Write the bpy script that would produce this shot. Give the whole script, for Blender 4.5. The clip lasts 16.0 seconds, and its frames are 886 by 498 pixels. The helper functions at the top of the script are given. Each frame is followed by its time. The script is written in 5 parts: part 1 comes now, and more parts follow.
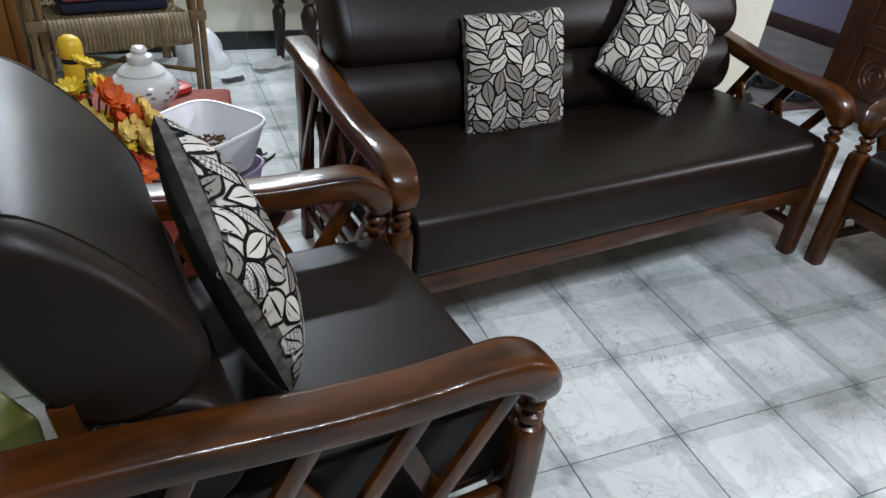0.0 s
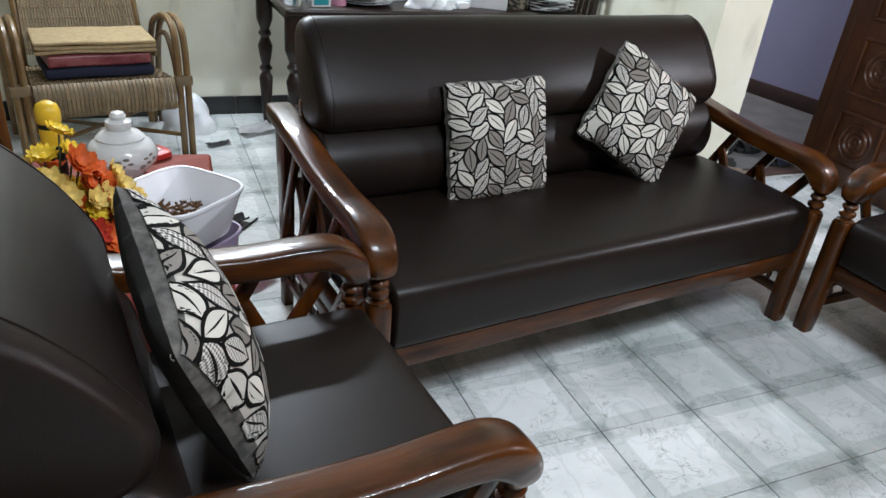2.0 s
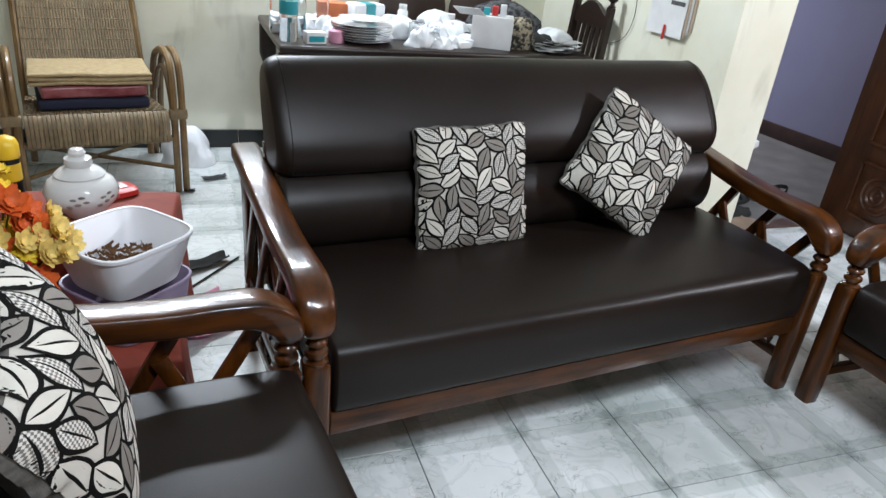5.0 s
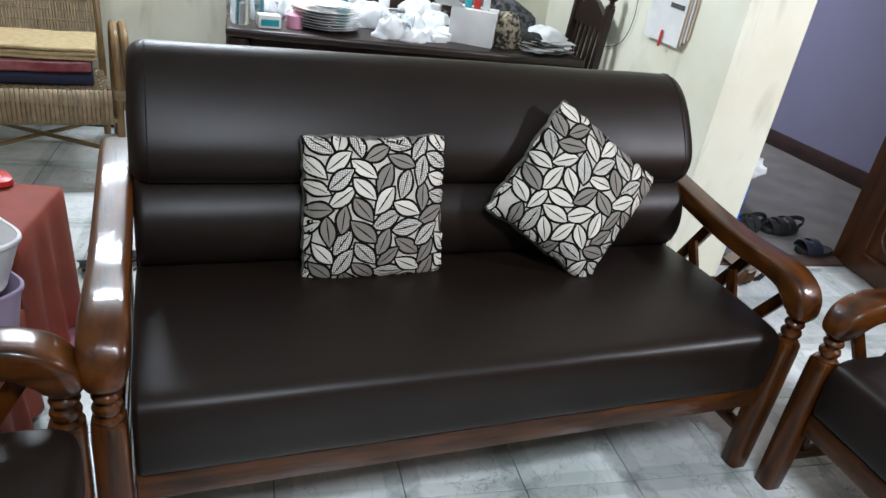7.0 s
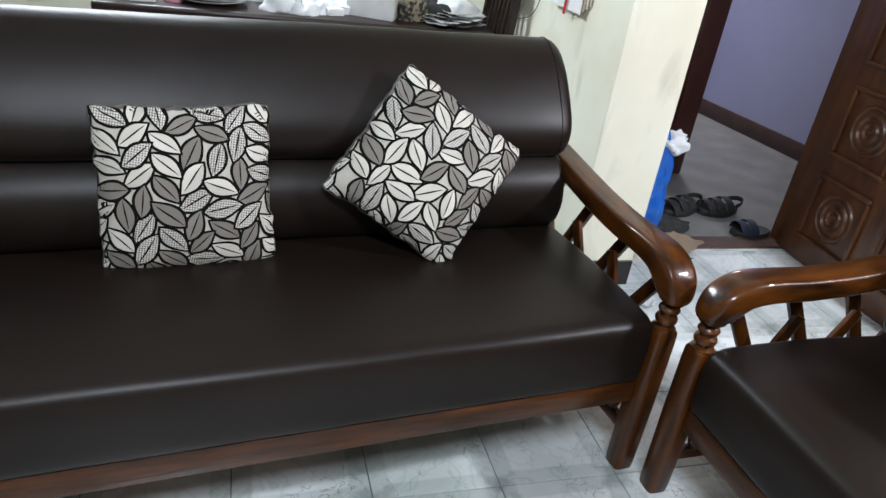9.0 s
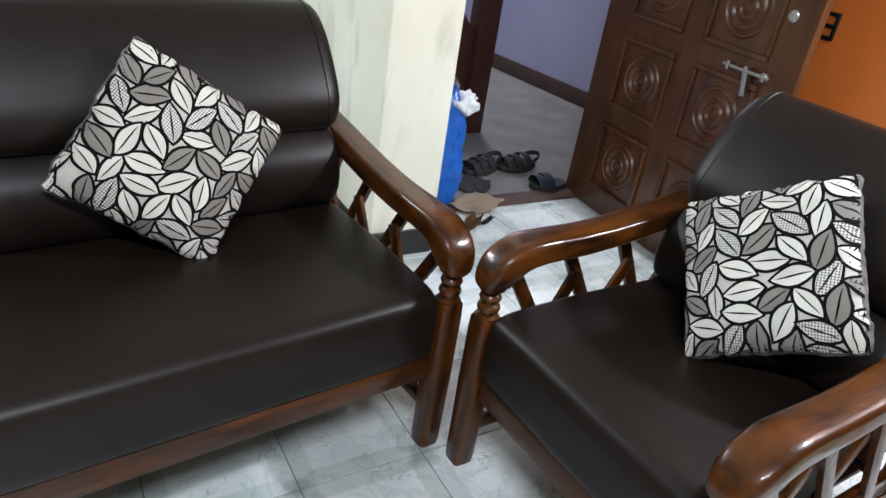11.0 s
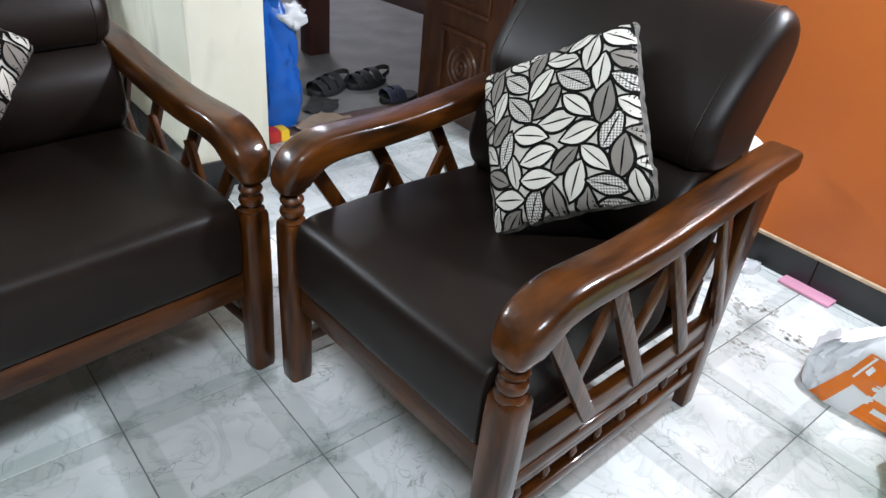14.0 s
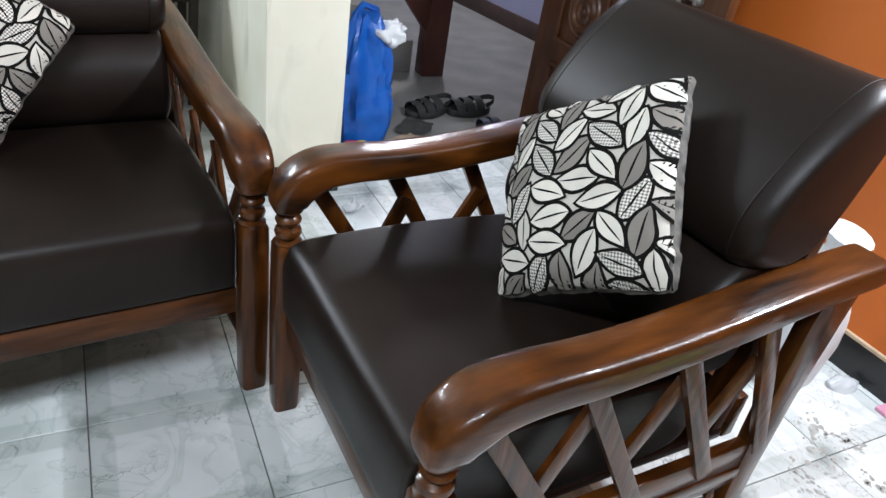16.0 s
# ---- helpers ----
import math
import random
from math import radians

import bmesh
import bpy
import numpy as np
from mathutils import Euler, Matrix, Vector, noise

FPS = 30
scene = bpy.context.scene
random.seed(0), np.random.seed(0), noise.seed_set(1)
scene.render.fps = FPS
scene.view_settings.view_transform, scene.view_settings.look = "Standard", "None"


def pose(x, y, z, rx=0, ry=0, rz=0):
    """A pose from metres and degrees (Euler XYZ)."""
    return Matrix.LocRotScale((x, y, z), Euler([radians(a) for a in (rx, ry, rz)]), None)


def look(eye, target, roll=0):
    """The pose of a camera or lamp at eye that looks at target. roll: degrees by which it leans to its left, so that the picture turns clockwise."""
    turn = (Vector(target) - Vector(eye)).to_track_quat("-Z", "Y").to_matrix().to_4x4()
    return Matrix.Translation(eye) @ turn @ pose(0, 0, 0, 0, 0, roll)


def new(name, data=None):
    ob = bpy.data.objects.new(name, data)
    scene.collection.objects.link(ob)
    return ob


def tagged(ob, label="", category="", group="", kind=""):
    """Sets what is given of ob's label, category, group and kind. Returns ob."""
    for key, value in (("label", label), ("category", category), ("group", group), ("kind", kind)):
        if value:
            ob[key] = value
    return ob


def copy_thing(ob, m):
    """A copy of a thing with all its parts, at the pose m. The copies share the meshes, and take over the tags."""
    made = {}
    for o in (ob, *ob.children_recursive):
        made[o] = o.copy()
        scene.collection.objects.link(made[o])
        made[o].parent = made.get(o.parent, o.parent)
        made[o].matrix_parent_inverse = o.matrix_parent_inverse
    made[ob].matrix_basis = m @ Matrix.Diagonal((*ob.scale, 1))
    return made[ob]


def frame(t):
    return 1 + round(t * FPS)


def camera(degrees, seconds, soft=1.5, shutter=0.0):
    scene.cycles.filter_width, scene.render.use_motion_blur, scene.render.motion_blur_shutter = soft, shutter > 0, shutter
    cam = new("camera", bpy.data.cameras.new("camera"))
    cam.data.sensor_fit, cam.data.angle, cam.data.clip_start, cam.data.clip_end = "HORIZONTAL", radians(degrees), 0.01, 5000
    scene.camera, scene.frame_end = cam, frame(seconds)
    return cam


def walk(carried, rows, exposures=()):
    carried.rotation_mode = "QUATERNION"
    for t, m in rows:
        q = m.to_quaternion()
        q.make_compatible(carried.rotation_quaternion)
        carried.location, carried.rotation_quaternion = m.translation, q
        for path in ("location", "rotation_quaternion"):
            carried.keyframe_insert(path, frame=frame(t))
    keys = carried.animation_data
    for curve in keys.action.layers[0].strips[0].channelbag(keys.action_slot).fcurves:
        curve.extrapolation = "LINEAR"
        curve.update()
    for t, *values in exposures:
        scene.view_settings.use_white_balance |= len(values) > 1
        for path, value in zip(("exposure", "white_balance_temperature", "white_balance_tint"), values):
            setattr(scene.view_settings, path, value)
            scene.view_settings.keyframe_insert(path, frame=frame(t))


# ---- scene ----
cam = camera(65.1, 16.0)
PATH = [
    (0, (-0.265, 0.708, 1.326), (0.596, 2.149, 0.238), 5.6),
    (0.5, (-0.245, 0.725, 1.325), (0.65, 2.192, 0.303), 6.3),
    (1, (-0.221, 0.731, 1.325), (0.728, 2.188, 0.337), 7.4),
    (1.5, (-0.219, 0.74, 1.327), (0.689, 2.252, 0.385), 5.6),
    (2, (-0.219, 0.741, 1.324), (0.697, 2.252, 0.386), 5.8),
    (2.5, (-0.2, 0.738, 1.322), (0.69, 2.277, 0.404), 6.1),
    (3, (-0.185, 0.735, 1.32), (0.661, 2.298, 0.403), 5.6),
    (3.5, (-0.172, 0.696, 1.344), (0.655, 2.283, 0.449), 7.7),
    (4, (-0.137, 0.745, 1.344), (0.776, 2.311, 0.499), 8.1),
    (4.2, (-0.12, 0.755, 1.338), (0.779, 2.334, 0.504), 6.6),
    (6.3, (0.338, 0.869, 1.347), (1.091, 2.485, 0.44), 9.1),
    (6.5, (0.386, 0.9, 1.345), (1.136, 2.543, 0.487), 9.2),
    (7, (0.489, 0.921, 1.349), (1.221, 2.548, 0.444), 9.2),
    (7.5, (0.624, 0.926, 1.325), (1.241, 2.594, 0.411), 7.9),
    (8, (0.762, 0.903, 1.301), (1.335, 2.582, 0.376), 5.5),
    (8.2, (0.805, 0.904, 1.293), (1.406, 2.575, 0.372), 5.5),
    (10.3, (1.036, 0.994, 1.289), (1.985, 2.482, 0.348), 10.5),
    (10.5, (1.064, 0.994, 1.292), (2.047, 2.474, 0.372), 9.3),
    (11, (1.106, 0.974, 1.287), (2.24, 2.325, 0.345), 9.1),
    (11.5, (1.118, 0.949, 1.292), (2.329, 2.246, 0.369), 8.3),
    (12, (1.146, 0.942, 1.283), (2.43, 2.158, 0.349), 8.7),
    (12.5, (1.16, 0.931, 1.276), (2.527, 2.044, 0.332), 8.4),
    (13, (1.18, 0.894, 1.261), (2.608, 1.899, 0.286), 9.3),
    (13.5, (1.234, 0.852, 1.23), (2.624, 1.835, 0.181), 9.7),
    (14, (1.301, 0.831, 1.198), (2.581, 1.94, 0.134), 6.1),
    (14.5, (1.362, 0.813, 1.193), (2.571, 2.079, 0.226), 7.3),
    (15, (1.414, 0.787, 1.191), (2.485, 2.184, 0.242), 6.0),
    (15.5, (1.477, 0.777, 1.181), (2.546, 2.142, 0.183), 7.0),
    (16, (1.6, 0.798, 1.174), (2.621, 2.171, 0.139), 9.6),
]
walk(cam, [(t, look(eye, target, roll)) for t, eye, target, roll in PATH],
     exposures=[(0.0, -0.48), (1.0, -0.40), (2.5, -0.28), (4.0, -0.20), (7.0, -0.15), (10.5, -0.04), (13.0, -0.09), (14.0, -0.12), (16.0, -0.06)])

# ---- light ----
ROOM = Matrix.Rotation(radians(-6.5), 4, "Z")      # the room stands slightly turned against the sofa

world = bpy.data.worlds.new("night_room")
scene.world = world
world.use_nodes = True
world.node_tree.nodes["Background"].inputs["Color"].default_value = (0.75, 0.8, 1.0, 1)
world.node_tree.nodes["Background"].inputs["Strength"].default_value = 0.008


def area_lamp(name, u, v, z, sx, sy, watts, colour, aim):
    data = bpy.data.lights.new(name, "AREA")
    data.shape, data.size, data.size_y = "RECTANGLE", sx, sy
    data.energy, data.color = watts, colour
    ob = new(name, data)
    eye = ROOM @ Vector((u, v, z))
    ob.matrix_world = look(eye, ROOM @ Vector(aim))
    return ob


TUBE = (0.855, 0.95, 1.075)
area_lamp("bulb_lamp_east", 3.27, 1.36, 1.97, 0.13, 0.13, 57, TUBE, (2.2, 2.5, 0.2))
area_lamp("tube_lamp_dining", 0.0, 4.70, 2.3, 1.2, 0.07, 86, TUBE, (0.4, 2.6, 0.4))
area_lamp("tube_lamp_living", 0.75, 0.45, 2.66, 1.2, 0.07, 84, TUBE, (1.2, 1.0, 0.0))
area_lamp("corridor_lamp", 3.9, 6.2, 2.5, 0.5, 0.5, 48, (0.9, 0.93, 1.0), (3.9, 5.4, 0.0))


# ---- materials ----
def material(name, colour, rough=0.5, metal=0.0, tint=None, scale=8.0, detail=4.0, amount=0.5, bump=0.0, bump_scale=60.0,
             coat=0.0, stretch=(1, 1, 1), island=0.0, spec=0.5, transmission=0.0, alpha=1.0, rough_var=0.0):
    m = bpy.data.materials.new(name)
    m.use_nodes = True
    n, l = m.node_tree.nodes, m.node_tree.links
    b = n["Principled BSDF"]
    b.inputs["Roughness"].default_value, b.inputs["Metallic"].default_value = rough, metal
    b.inputs["Coat Weight"].default_value, b.inputs["Coat Roughness"].default_value = coat, 0.08
    b.inputs["Specular IOR Level"].default_value = spec
    b.inputs["Transmission Weight"].default_value, b.inputs["Alpha"].default_value = transmission, alpha
    co, mp = n.new("ShaderNodeTexCoord"), n.new("ShaderNodeMapping")
    mp.inputs["Scale"].default_value = stretch
    l.new(co.outputs["Object"], mp.inputs["Vector"])
    no = n.new("ShaderNodeTexNoise")
    no.inputs["Scale"].default_value, no.inputs["Detail"].default_value = scale, detail
    l.new(mp.outputs["Vector"], no.inputs["Vector"])
    ramp = n.new("ShaderNodeValToRGB")
    ramp.color_ramp.elements[0].position, ramp.color_ramp.elements[1].position = 0.5 - amount / 2, 0.5 + amount / 2
    t = tint or tuple(c * 0.8 for c in colour)
    ramp.color_ramp.elements[0].color, ramp.color_ramp.elements[1].color = (*t, 1), (*colour, 1)
    l.new(no.outputs["Fac"], ramp.inputs["Fac"])
    out = ramp.outputs["Color"]
    if island:
        ob = n.new("ShaderNodeObjectInfo")
        geo = n.new("ShaderNodeNewGeometry")
        add = n.new("ShaderNodeMath")
        add.operation = "ADD"
        l.new(ob.outputs["Random"], add.inputs[0])
        l.new(geo.outputs["Random Per Island"], add.inputs[1])
        fr = n.new("ShaderNodeMath")
        fr.operation = "FRACT"
        l.new(add.outputs[0], fr.inputs[0])
        hsv = n.new("ShaderNodeHueSaturation")
        mr = n.new("ShaderNodeMapRange")
        mr.inputs["To Min"].default_value, mr.inputs["To Max"].default_value = 1 - island, 1 + island
        l.new(fr.outputs[0], mr.inputs["Value"])
        l.new(mr.outputs["Result"], hsv.inputs["Value"])
        l.new(out, hsv.inputs["Color"])
        out = hsv.outputs["Color"]
    l.new(out, b.inputs["Base Color"])
    if rough_var:
        mr2 = n.new("ShaderNodeMapRange")
        mr2.inputs["To Min"].default_value, mr2.inputs["To Max"].default_value = rough - rough_var, rough + rough_var
        l.new(no.outputs["Fac"], mr2.inputs["Value"])
        l.new(mr2.outputs["Result"], b.inputs["Roughness"])
    if bump:
        nb, bp = n.new("ShaderNodeTexNoise"), n.new("ShaderNodeBump")
        nb.inputs["Scale"].default_value, nb.inputs["Detail"].default_value = bump_scale, 6
        l.new(mp.outputs["Vector"], nb.inputs["Vector"])
        bp.inputs["Strength"].default_value, bp.inputs["Distance"].default_value = bump, 0.002
        l.new(nb.outputs["Fac"], bp.inputs["Height"])
        l.new(bp.outputs["Normal"], b.inputs["Normal"])
        if coat:
            l.new(bp.outputs["Normal"], b.inputs["Coat Normal"])
    return m


LEATHER = material("dark_leatherette", (0.0102, 0.0062, 0.0044), 0.40, tint=(0.0071, 0.0043, 0.0031), scale=5, bump=0.18, bump_scale=420, spec=0.25, rough_var=0.05)
def teak(name, grain):
    """Polished reddish teak; the grain runs along the axis that is stretched least."""
    return material(name, (0.094, 0.0275, 0.0038), 0.34, tint=(0.0050, 0.0018, 0.0007), scale=6, detail=12, amount=0.44, stretch=grain, coat=0.5, spec=0.15, bump=0.55, bump_scale=14)


WOOD = teak("polished_teak", (4, 0.8, 4))
WOOD_LONG = teak("polished_teak_rail", (0.8, 6, 6))
WOOD_UP = teak("polished_teak_post", (6, 6, 0.8))
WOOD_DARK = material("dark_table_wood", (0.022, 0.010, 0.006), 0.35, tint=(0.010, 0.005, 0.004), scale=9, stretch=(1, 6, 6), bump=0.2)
DOOR_WOOD = material("varnished_door_wood", (0.128, 0.046, 0.015), 0.36, tint=(0.036, 0.011, 0.004), scale=5, detail=8, stretch=(4, 4, 0.7), coat=0.08, bump=0.3, bump_scale=30)
FRAME_WOOD = material("red_brown_frame_paint", (0.085, 0.028, 0.018), 0.4, tint=(0.05, 0.016, 0.012), scale=7, bump=0.2)
CREAM = material("cream_wall_paint", (0.80, 0.79, 0.665), 0.55, tint=(0.68, 0.655, 0.51), scale=2.6, detail=9, amount=0.42, bump=0.15, bump_scale=40)


def streaked(m, colour, strength, low, high):
    """Adds uneven upright smears of grime."""
    n, l = m.node_tree.nodes, m.node_tree.links
    b = n["Principled BSDF"]
    src = b.inputs["Base Color"].links[0].from_socket
    co, mp, no, ramp, mx = n.new("ShaderNodeTexCoord"), n.new("ShaderNodeMapping"), n.new("ShaderNodeTexNoise"), n.new("ShaderNodeValToRGB"), n.new("ShaderNodeMix")
    mp.inputs["Scale"].default_value = (7, 7, 1.8)
    no.inputs["Scale"].default_value, no.inputs["Detail"].default_value, no.inputs["Distortion"].default_value = 0.9, 7, 0.6
    ramp.color_ramp.elements[0].position, ramp.color_ramp.elements[1].position = low, high
    mx.data_type, mx.blend_type = "RGBA", "MIX"
    mx.inputs["B"].default_value = (*colour, 1)
    sc = n.new("ShaderNodeMath")
    sc.operation = "MULTIPLY"
    sc.inputs[1].default_value = strength
    l.new(co.outputs["Object"], mp.inputs["Vector"])
    l.new(mp.outputs["Vector"], no.inputs["Vector"])
    l.new(no.outputs["Fac"], ramp.inputs["Fac"])
    l.new(ramp.outputs["Color"], sc.inputs[0])
    l.new(sc.outputs[0], mx.inputs["Factor"])
    l.new(src, mx.inputs["A"])
    l.new(mx.outputs["Result"], b.inputs["Base Color"])


streaked(CREAM, (0.36, 0.34, 0.26), 0.55, 0.56, 0.74)
LEATHER.node_tree.nodes["Principled BSDF"].inputs["Sheen Weight"].default_value = 0.006
LEATHER.node_tree.nodes["Principled BSDF"].inputs["Sheen Roughness"].default_value = 0.35
ORANGE = material("orange_wall_paint", (0.55, 0.142, 0.022), 0.44, tint=(0.44, 0.100, 0.014), scale=1.4, detail=7, amount=0.5, bump=0.25, bump_scale=30)
LAVENDER = material("lavender_wall_paint", (0.47, 0.47, 0.64), 0.6, tint=(0.42, 0.42, 0.58), scale=2, bump=0.1)
DADO = material("brown_dado_paint", (0.10, 0.055, 0.04), 0.5, tint=(0.06, 0.035, 0.028), scale=12, bump=0.2)
CONCRETE = material("grey_cement_floor", (0.22, 0.21, 0.20), 0.75, tint=(0.14, 0.135, 0.125), scale=5, detail=8, amount=0.5, bump=0.4, bump_scale=80)
CEILING = material("white_ceiling_paint", (0.78, 0.78, 0.76), 0.7, scale=2)
GROUT = material("grey_grout", (0.14, 0.14, 0.13), 0.8, scale=30)
BLACK_TILE = material("black_skirting_tile", (0.014, 0.014, 0.014), 0.28, tint=(0.006, 0.006, 0.006), scale=10, bump=0.1)


def marble():
    m = material("white_marble_tile", (0.80, 0.81, 0.80), 0.16, tint=(0.62, 0.65, 0.64), scale=3.5, detail=6, amount=0.5, island=0.10)
    n, l = m.node_tree.nodes, m.node_tree.links
    b = n["Principled BSDF"]
    src = b.inputs["Base Color"].links[0].from_socket
    geo = n.new("ShaderNodeNewGeometry")
    oi = n.new("ShaderNodeObjectInfo")
    off = n.new("ShaderNodeVectorMath")
    off.operation = "MULTIPLY_ADD"
    comb = n.new("ShaderNodeCombineXYZ")
    l.new(oi.outputs["Random"], comb.inputs[0])
    l.new(oi.outputs["Random"], comb.inputs[2])
    l.new(comb.outputs[0], off.inputs[0])
    off.inputs[1].default_value = (37, 11, 53)
    l.new(geo.outputs["Position"], off.inputs[2])
    warp = n.new("ShaderNodeTexNoise")
    warp.inputs["Scale"].default_value, warp.inputs["Detail"].default_value, warp.inputs["Distortion"].default_value = 5.5, 14, 2.2
    l.new(off.outputs[0], warp.inputs["Vector"])
    vein = n.new("ShaderNodeValToRGB")
    e = vein.color_ramp.elements
    e[0].position, e[0].color = 0.44, (1, 1, 1, 1)
    e[1].position, e[1].color = 0.52, (1, 1, 1, 1)
    mid = e.new(0.5)
    mid.color = (0.76, 0.79, 0.78, 1)
    l.new(warp.outputs["Fac"], vein.inputs["Fac"])
    mul = n.new("ShaderNodeMix")
    mul.data_type, mul.blend_type = "RGBA", "MULTIPLY"
    mul.inputs["Factor"].default_value = 0.62
    l.new(src, mul.inputs["A"])
    l.new(vein.outputs["Color"], mul.inputs["B"])
    dirt = n.new("ShaderNodeTexNoise")
    dirt.inputs["Scale"].default_value, dirt.inputs["Detail"].default_value = 1.7, 5
    l.new(geo.outputs["Position"], dirt.inputs["Vector"])
    dr = n.new("ShaderNodeValToRGB")
    dr.color_ramp.elements[0].position, dr.color_ramp.elements[0].color = 0.32, (0.47, 0.50, 0.48, 1)
    dr.color_ramp.elements[1].position, dr.color_ramp.elements[1].color = 0.56, (1, 1, 1, 1)
    l.new(dirt.outputs["Fac"], dr.inputs["Fac"])
    mul2 = n.new("ShaderNodeMix")
    mul2.data_type, mul2.blend_type = "RGBA", "MULTIPLY"
    mul2.inputs["Factor"].default_value = 0.8
    l.new(mul.outputs["Result"], mul2.inputs["A"])
    l.new(dr.outputs["Color"], mul2.inputs["B"])
    # each tile carries a printed greyer border of uneven width
    co = n.new("ShaderNodeTexCoord")
    sep = n.new("ShaderNodeSeparateXYZ")
    l.new(co.outputs["Object"], sep.inputs[0])
    edges = []
    for axis, size in ((0, 0.3205), (1, 0.3)):
        d = n.new("ShaderNodeMath")
        d.operation = "DIVIDE"
        d.inputs[1].default_value = size
        l.new(sep.outputs[axis], d.inputs[0])
        p = n.new("ShaderNodeMath")
        p.operation = "PINGPONG"
        p.inputs[1].default_value = 0.5
        l.new(d.outputs[0], p.inputs[0])
        edges.append(p.outputs[0])
    low = n.new("ShaderNodeMath")
    low.operation = "MINIMUM"
    l.new(edges[0], low.inputs[0])
    l.new(edges[1], low.inputs[1])
    wob = n.new("ShaderNodeTexNoise")
    wob.inputs["Scale"].default_value, wob.inputs["Detail"].default_value = 9, 5
    l.new(off.outputs[0], wob.inputs["Vector"])
    sub = n.new("ShaderNodeMath")
    sub.operation = "MULTIPLY_ADD"
    sub.inputs[1].default_value = 0.022
    l.new(wob.outputs["Fac"], sub.inputs[0])
    l.new(low.outputs[0], sub.inputs[2])
    br = n.new("ShaderNodeValToRGB")
    br.color_ramp.elements[0].position, br.color_ramp.elements[0].color = 0.150, (0.80, 0.82, 0.81, 1)
    br.color_ramp.elements[1].position, br.color_ramp.elements[1].color = 0.168, (1, 1, 1, 1)
    l.new(sub.outputs[0], br.inputs["Fac"])
    mul3 = n.new("ShaderNodeMix")
    mul3.data_type, mul3.blend_type = "RGBA", "MULTIPLY"
    mul3.inputs["Factor"].default_value = 0.9
    l.new(mul2.outputs["Result"], mul3.inputs["A"])
    l.new(br.outputs["Color"], mul3.inputs["B"])
    # a smudged motif where two bands cross at the tile's corners
    high = n.new("ShaderNodeMath")
    high.operation = "MAXIMUM"
    l.new(edges[0], high.inputs[0])
    l.new(edges[1], high.inputs[1])
    smudge = n.new("ShaderNodeTexNoise")
    smudge.inputs["Scale"].default_value, smudge.inputs["Detail"].default_value = 26, 8
    l.new(off.outputs[0], smudge.inputs["Vector"])
    blur = n.new("ShaderNodeMath")
    blur.operation = "MULTIPLY_ADD"
    blur.inputs[1].default_value = 0.30
    l.new(smudge.outputs["Fac"], blur.inputs[0])
    l.new(high.outputs[0], blur.inputs[2])
    motif = n.new("ShaderNodeValToRGB")
    motif.color_ramp.elements[0].position, motif.color_ramp.elements[0].color = 0.20, (0.52, 0.55, 0.54, 1)
    motif.color_ramp.elements[1].position, motif.color_ramp.elements[1].color = 0.31, (1, 1, 1, 1)
    l.new(blur.outputs[0], motif.inputs["Fac"])
    mulm = n.new("ShaderNodeMix")
    mulm.data_type, mulm.blend_type = "RGBA", "MULTIPLY"
    mulm.inputs["Factor"].default_value = 0.85
    l.new(mul3.outputs["Result"], mulm.inputs["A"])
    l.new(motif.outputs["Color"], mulm.inputs["B"])
    # fine crack-like veins and specks
    fine = n.new("ShaderNodeTexNoise")
    fine.inputs["Scale"].default_value, fine.inputs["Detail"].default_value, fine.inputs["Distortion"].default_value = 15, 8, 1.0
    l.new(off.outputs[0], fine.inputs["Vector"])
    fr = n.new("ShaderNodeValToRGB")
    q = fr.color_ramp.elements
    q[0].position, q[0].color = 0.485, (1, 1, 1, 1)
    q[1].position, q[1].color = 0.515, (1, 1, 1, 1)
    q.new(0.5).color = (0.50, 0.52, 0.50, 1)
    l.new(fine.outputs["Fac"], fr.inputs["Fac"])
    gate = n.new("ShaderNodeMapRange")
    gate.inputs["From Min"].default_value, gate.inputs["From Max"].default_value = 0.48, 0.62
    l.new(wob.outputs["Fac"], gate.inputs["Value"])
    mul4 = n.new("ShaderNodeMix")
    mul4.data_type, mul4.blend_type = "RGBA", "MULTIPLY"
    l.new(gate.outputs["Result"], mul4.inputs["Factor"])
    l.new(mulm.outputs["Result"], mul4.inputs["A"])
    l.new(fr.outputs["Color"], mul4.inputs["B"])
    l.new(mul4.outputs["Result"], b.inputs["Base Color"])
    mr = n.new("ShaderNodeMapRange")
    mr.inputs["To Min"].default_value, mr.inputs["To Max"].default_value = 0.34, 0.14
    l.new(dirt.outputs["Fac"], mr.inputs["Value"])
    l.new(mr.outputs["Result"], b.inputs["Roughness"])
    return m


MARBLE = marble()


# ---- building helpers ----
def finish(name, bm, mat, smooth=True, angle=40):
    me = bpy.data.meshes.new(name)
    bmesh.ops.recalc_face_normals(bm, faces=bm.faces)
    if smooth:
        lim = math.cos(radians(angle))
        for f in bm.faces:
            f.smooth = True
        for e in bm.edges:
            if len(e.link_faces) == 2 and e.link_faces[0].normal.dot(e.link_faces[1].normal) < lim:
                e.smooth = False
    bm.to_mesh(me)
    bm.free()
    for m in (mat if isinstance(mat, (list, tuple)) else [mat]):
        me.materials.append(m)
    return me


def part(name, bm, mat, parent, label="", smooth=True, angle=40):
    ob = new(name, finish(name, bm, mat, smooth, angle))
    ob.parent = parent
    if label:
        tagged(ob, label)
    return ob


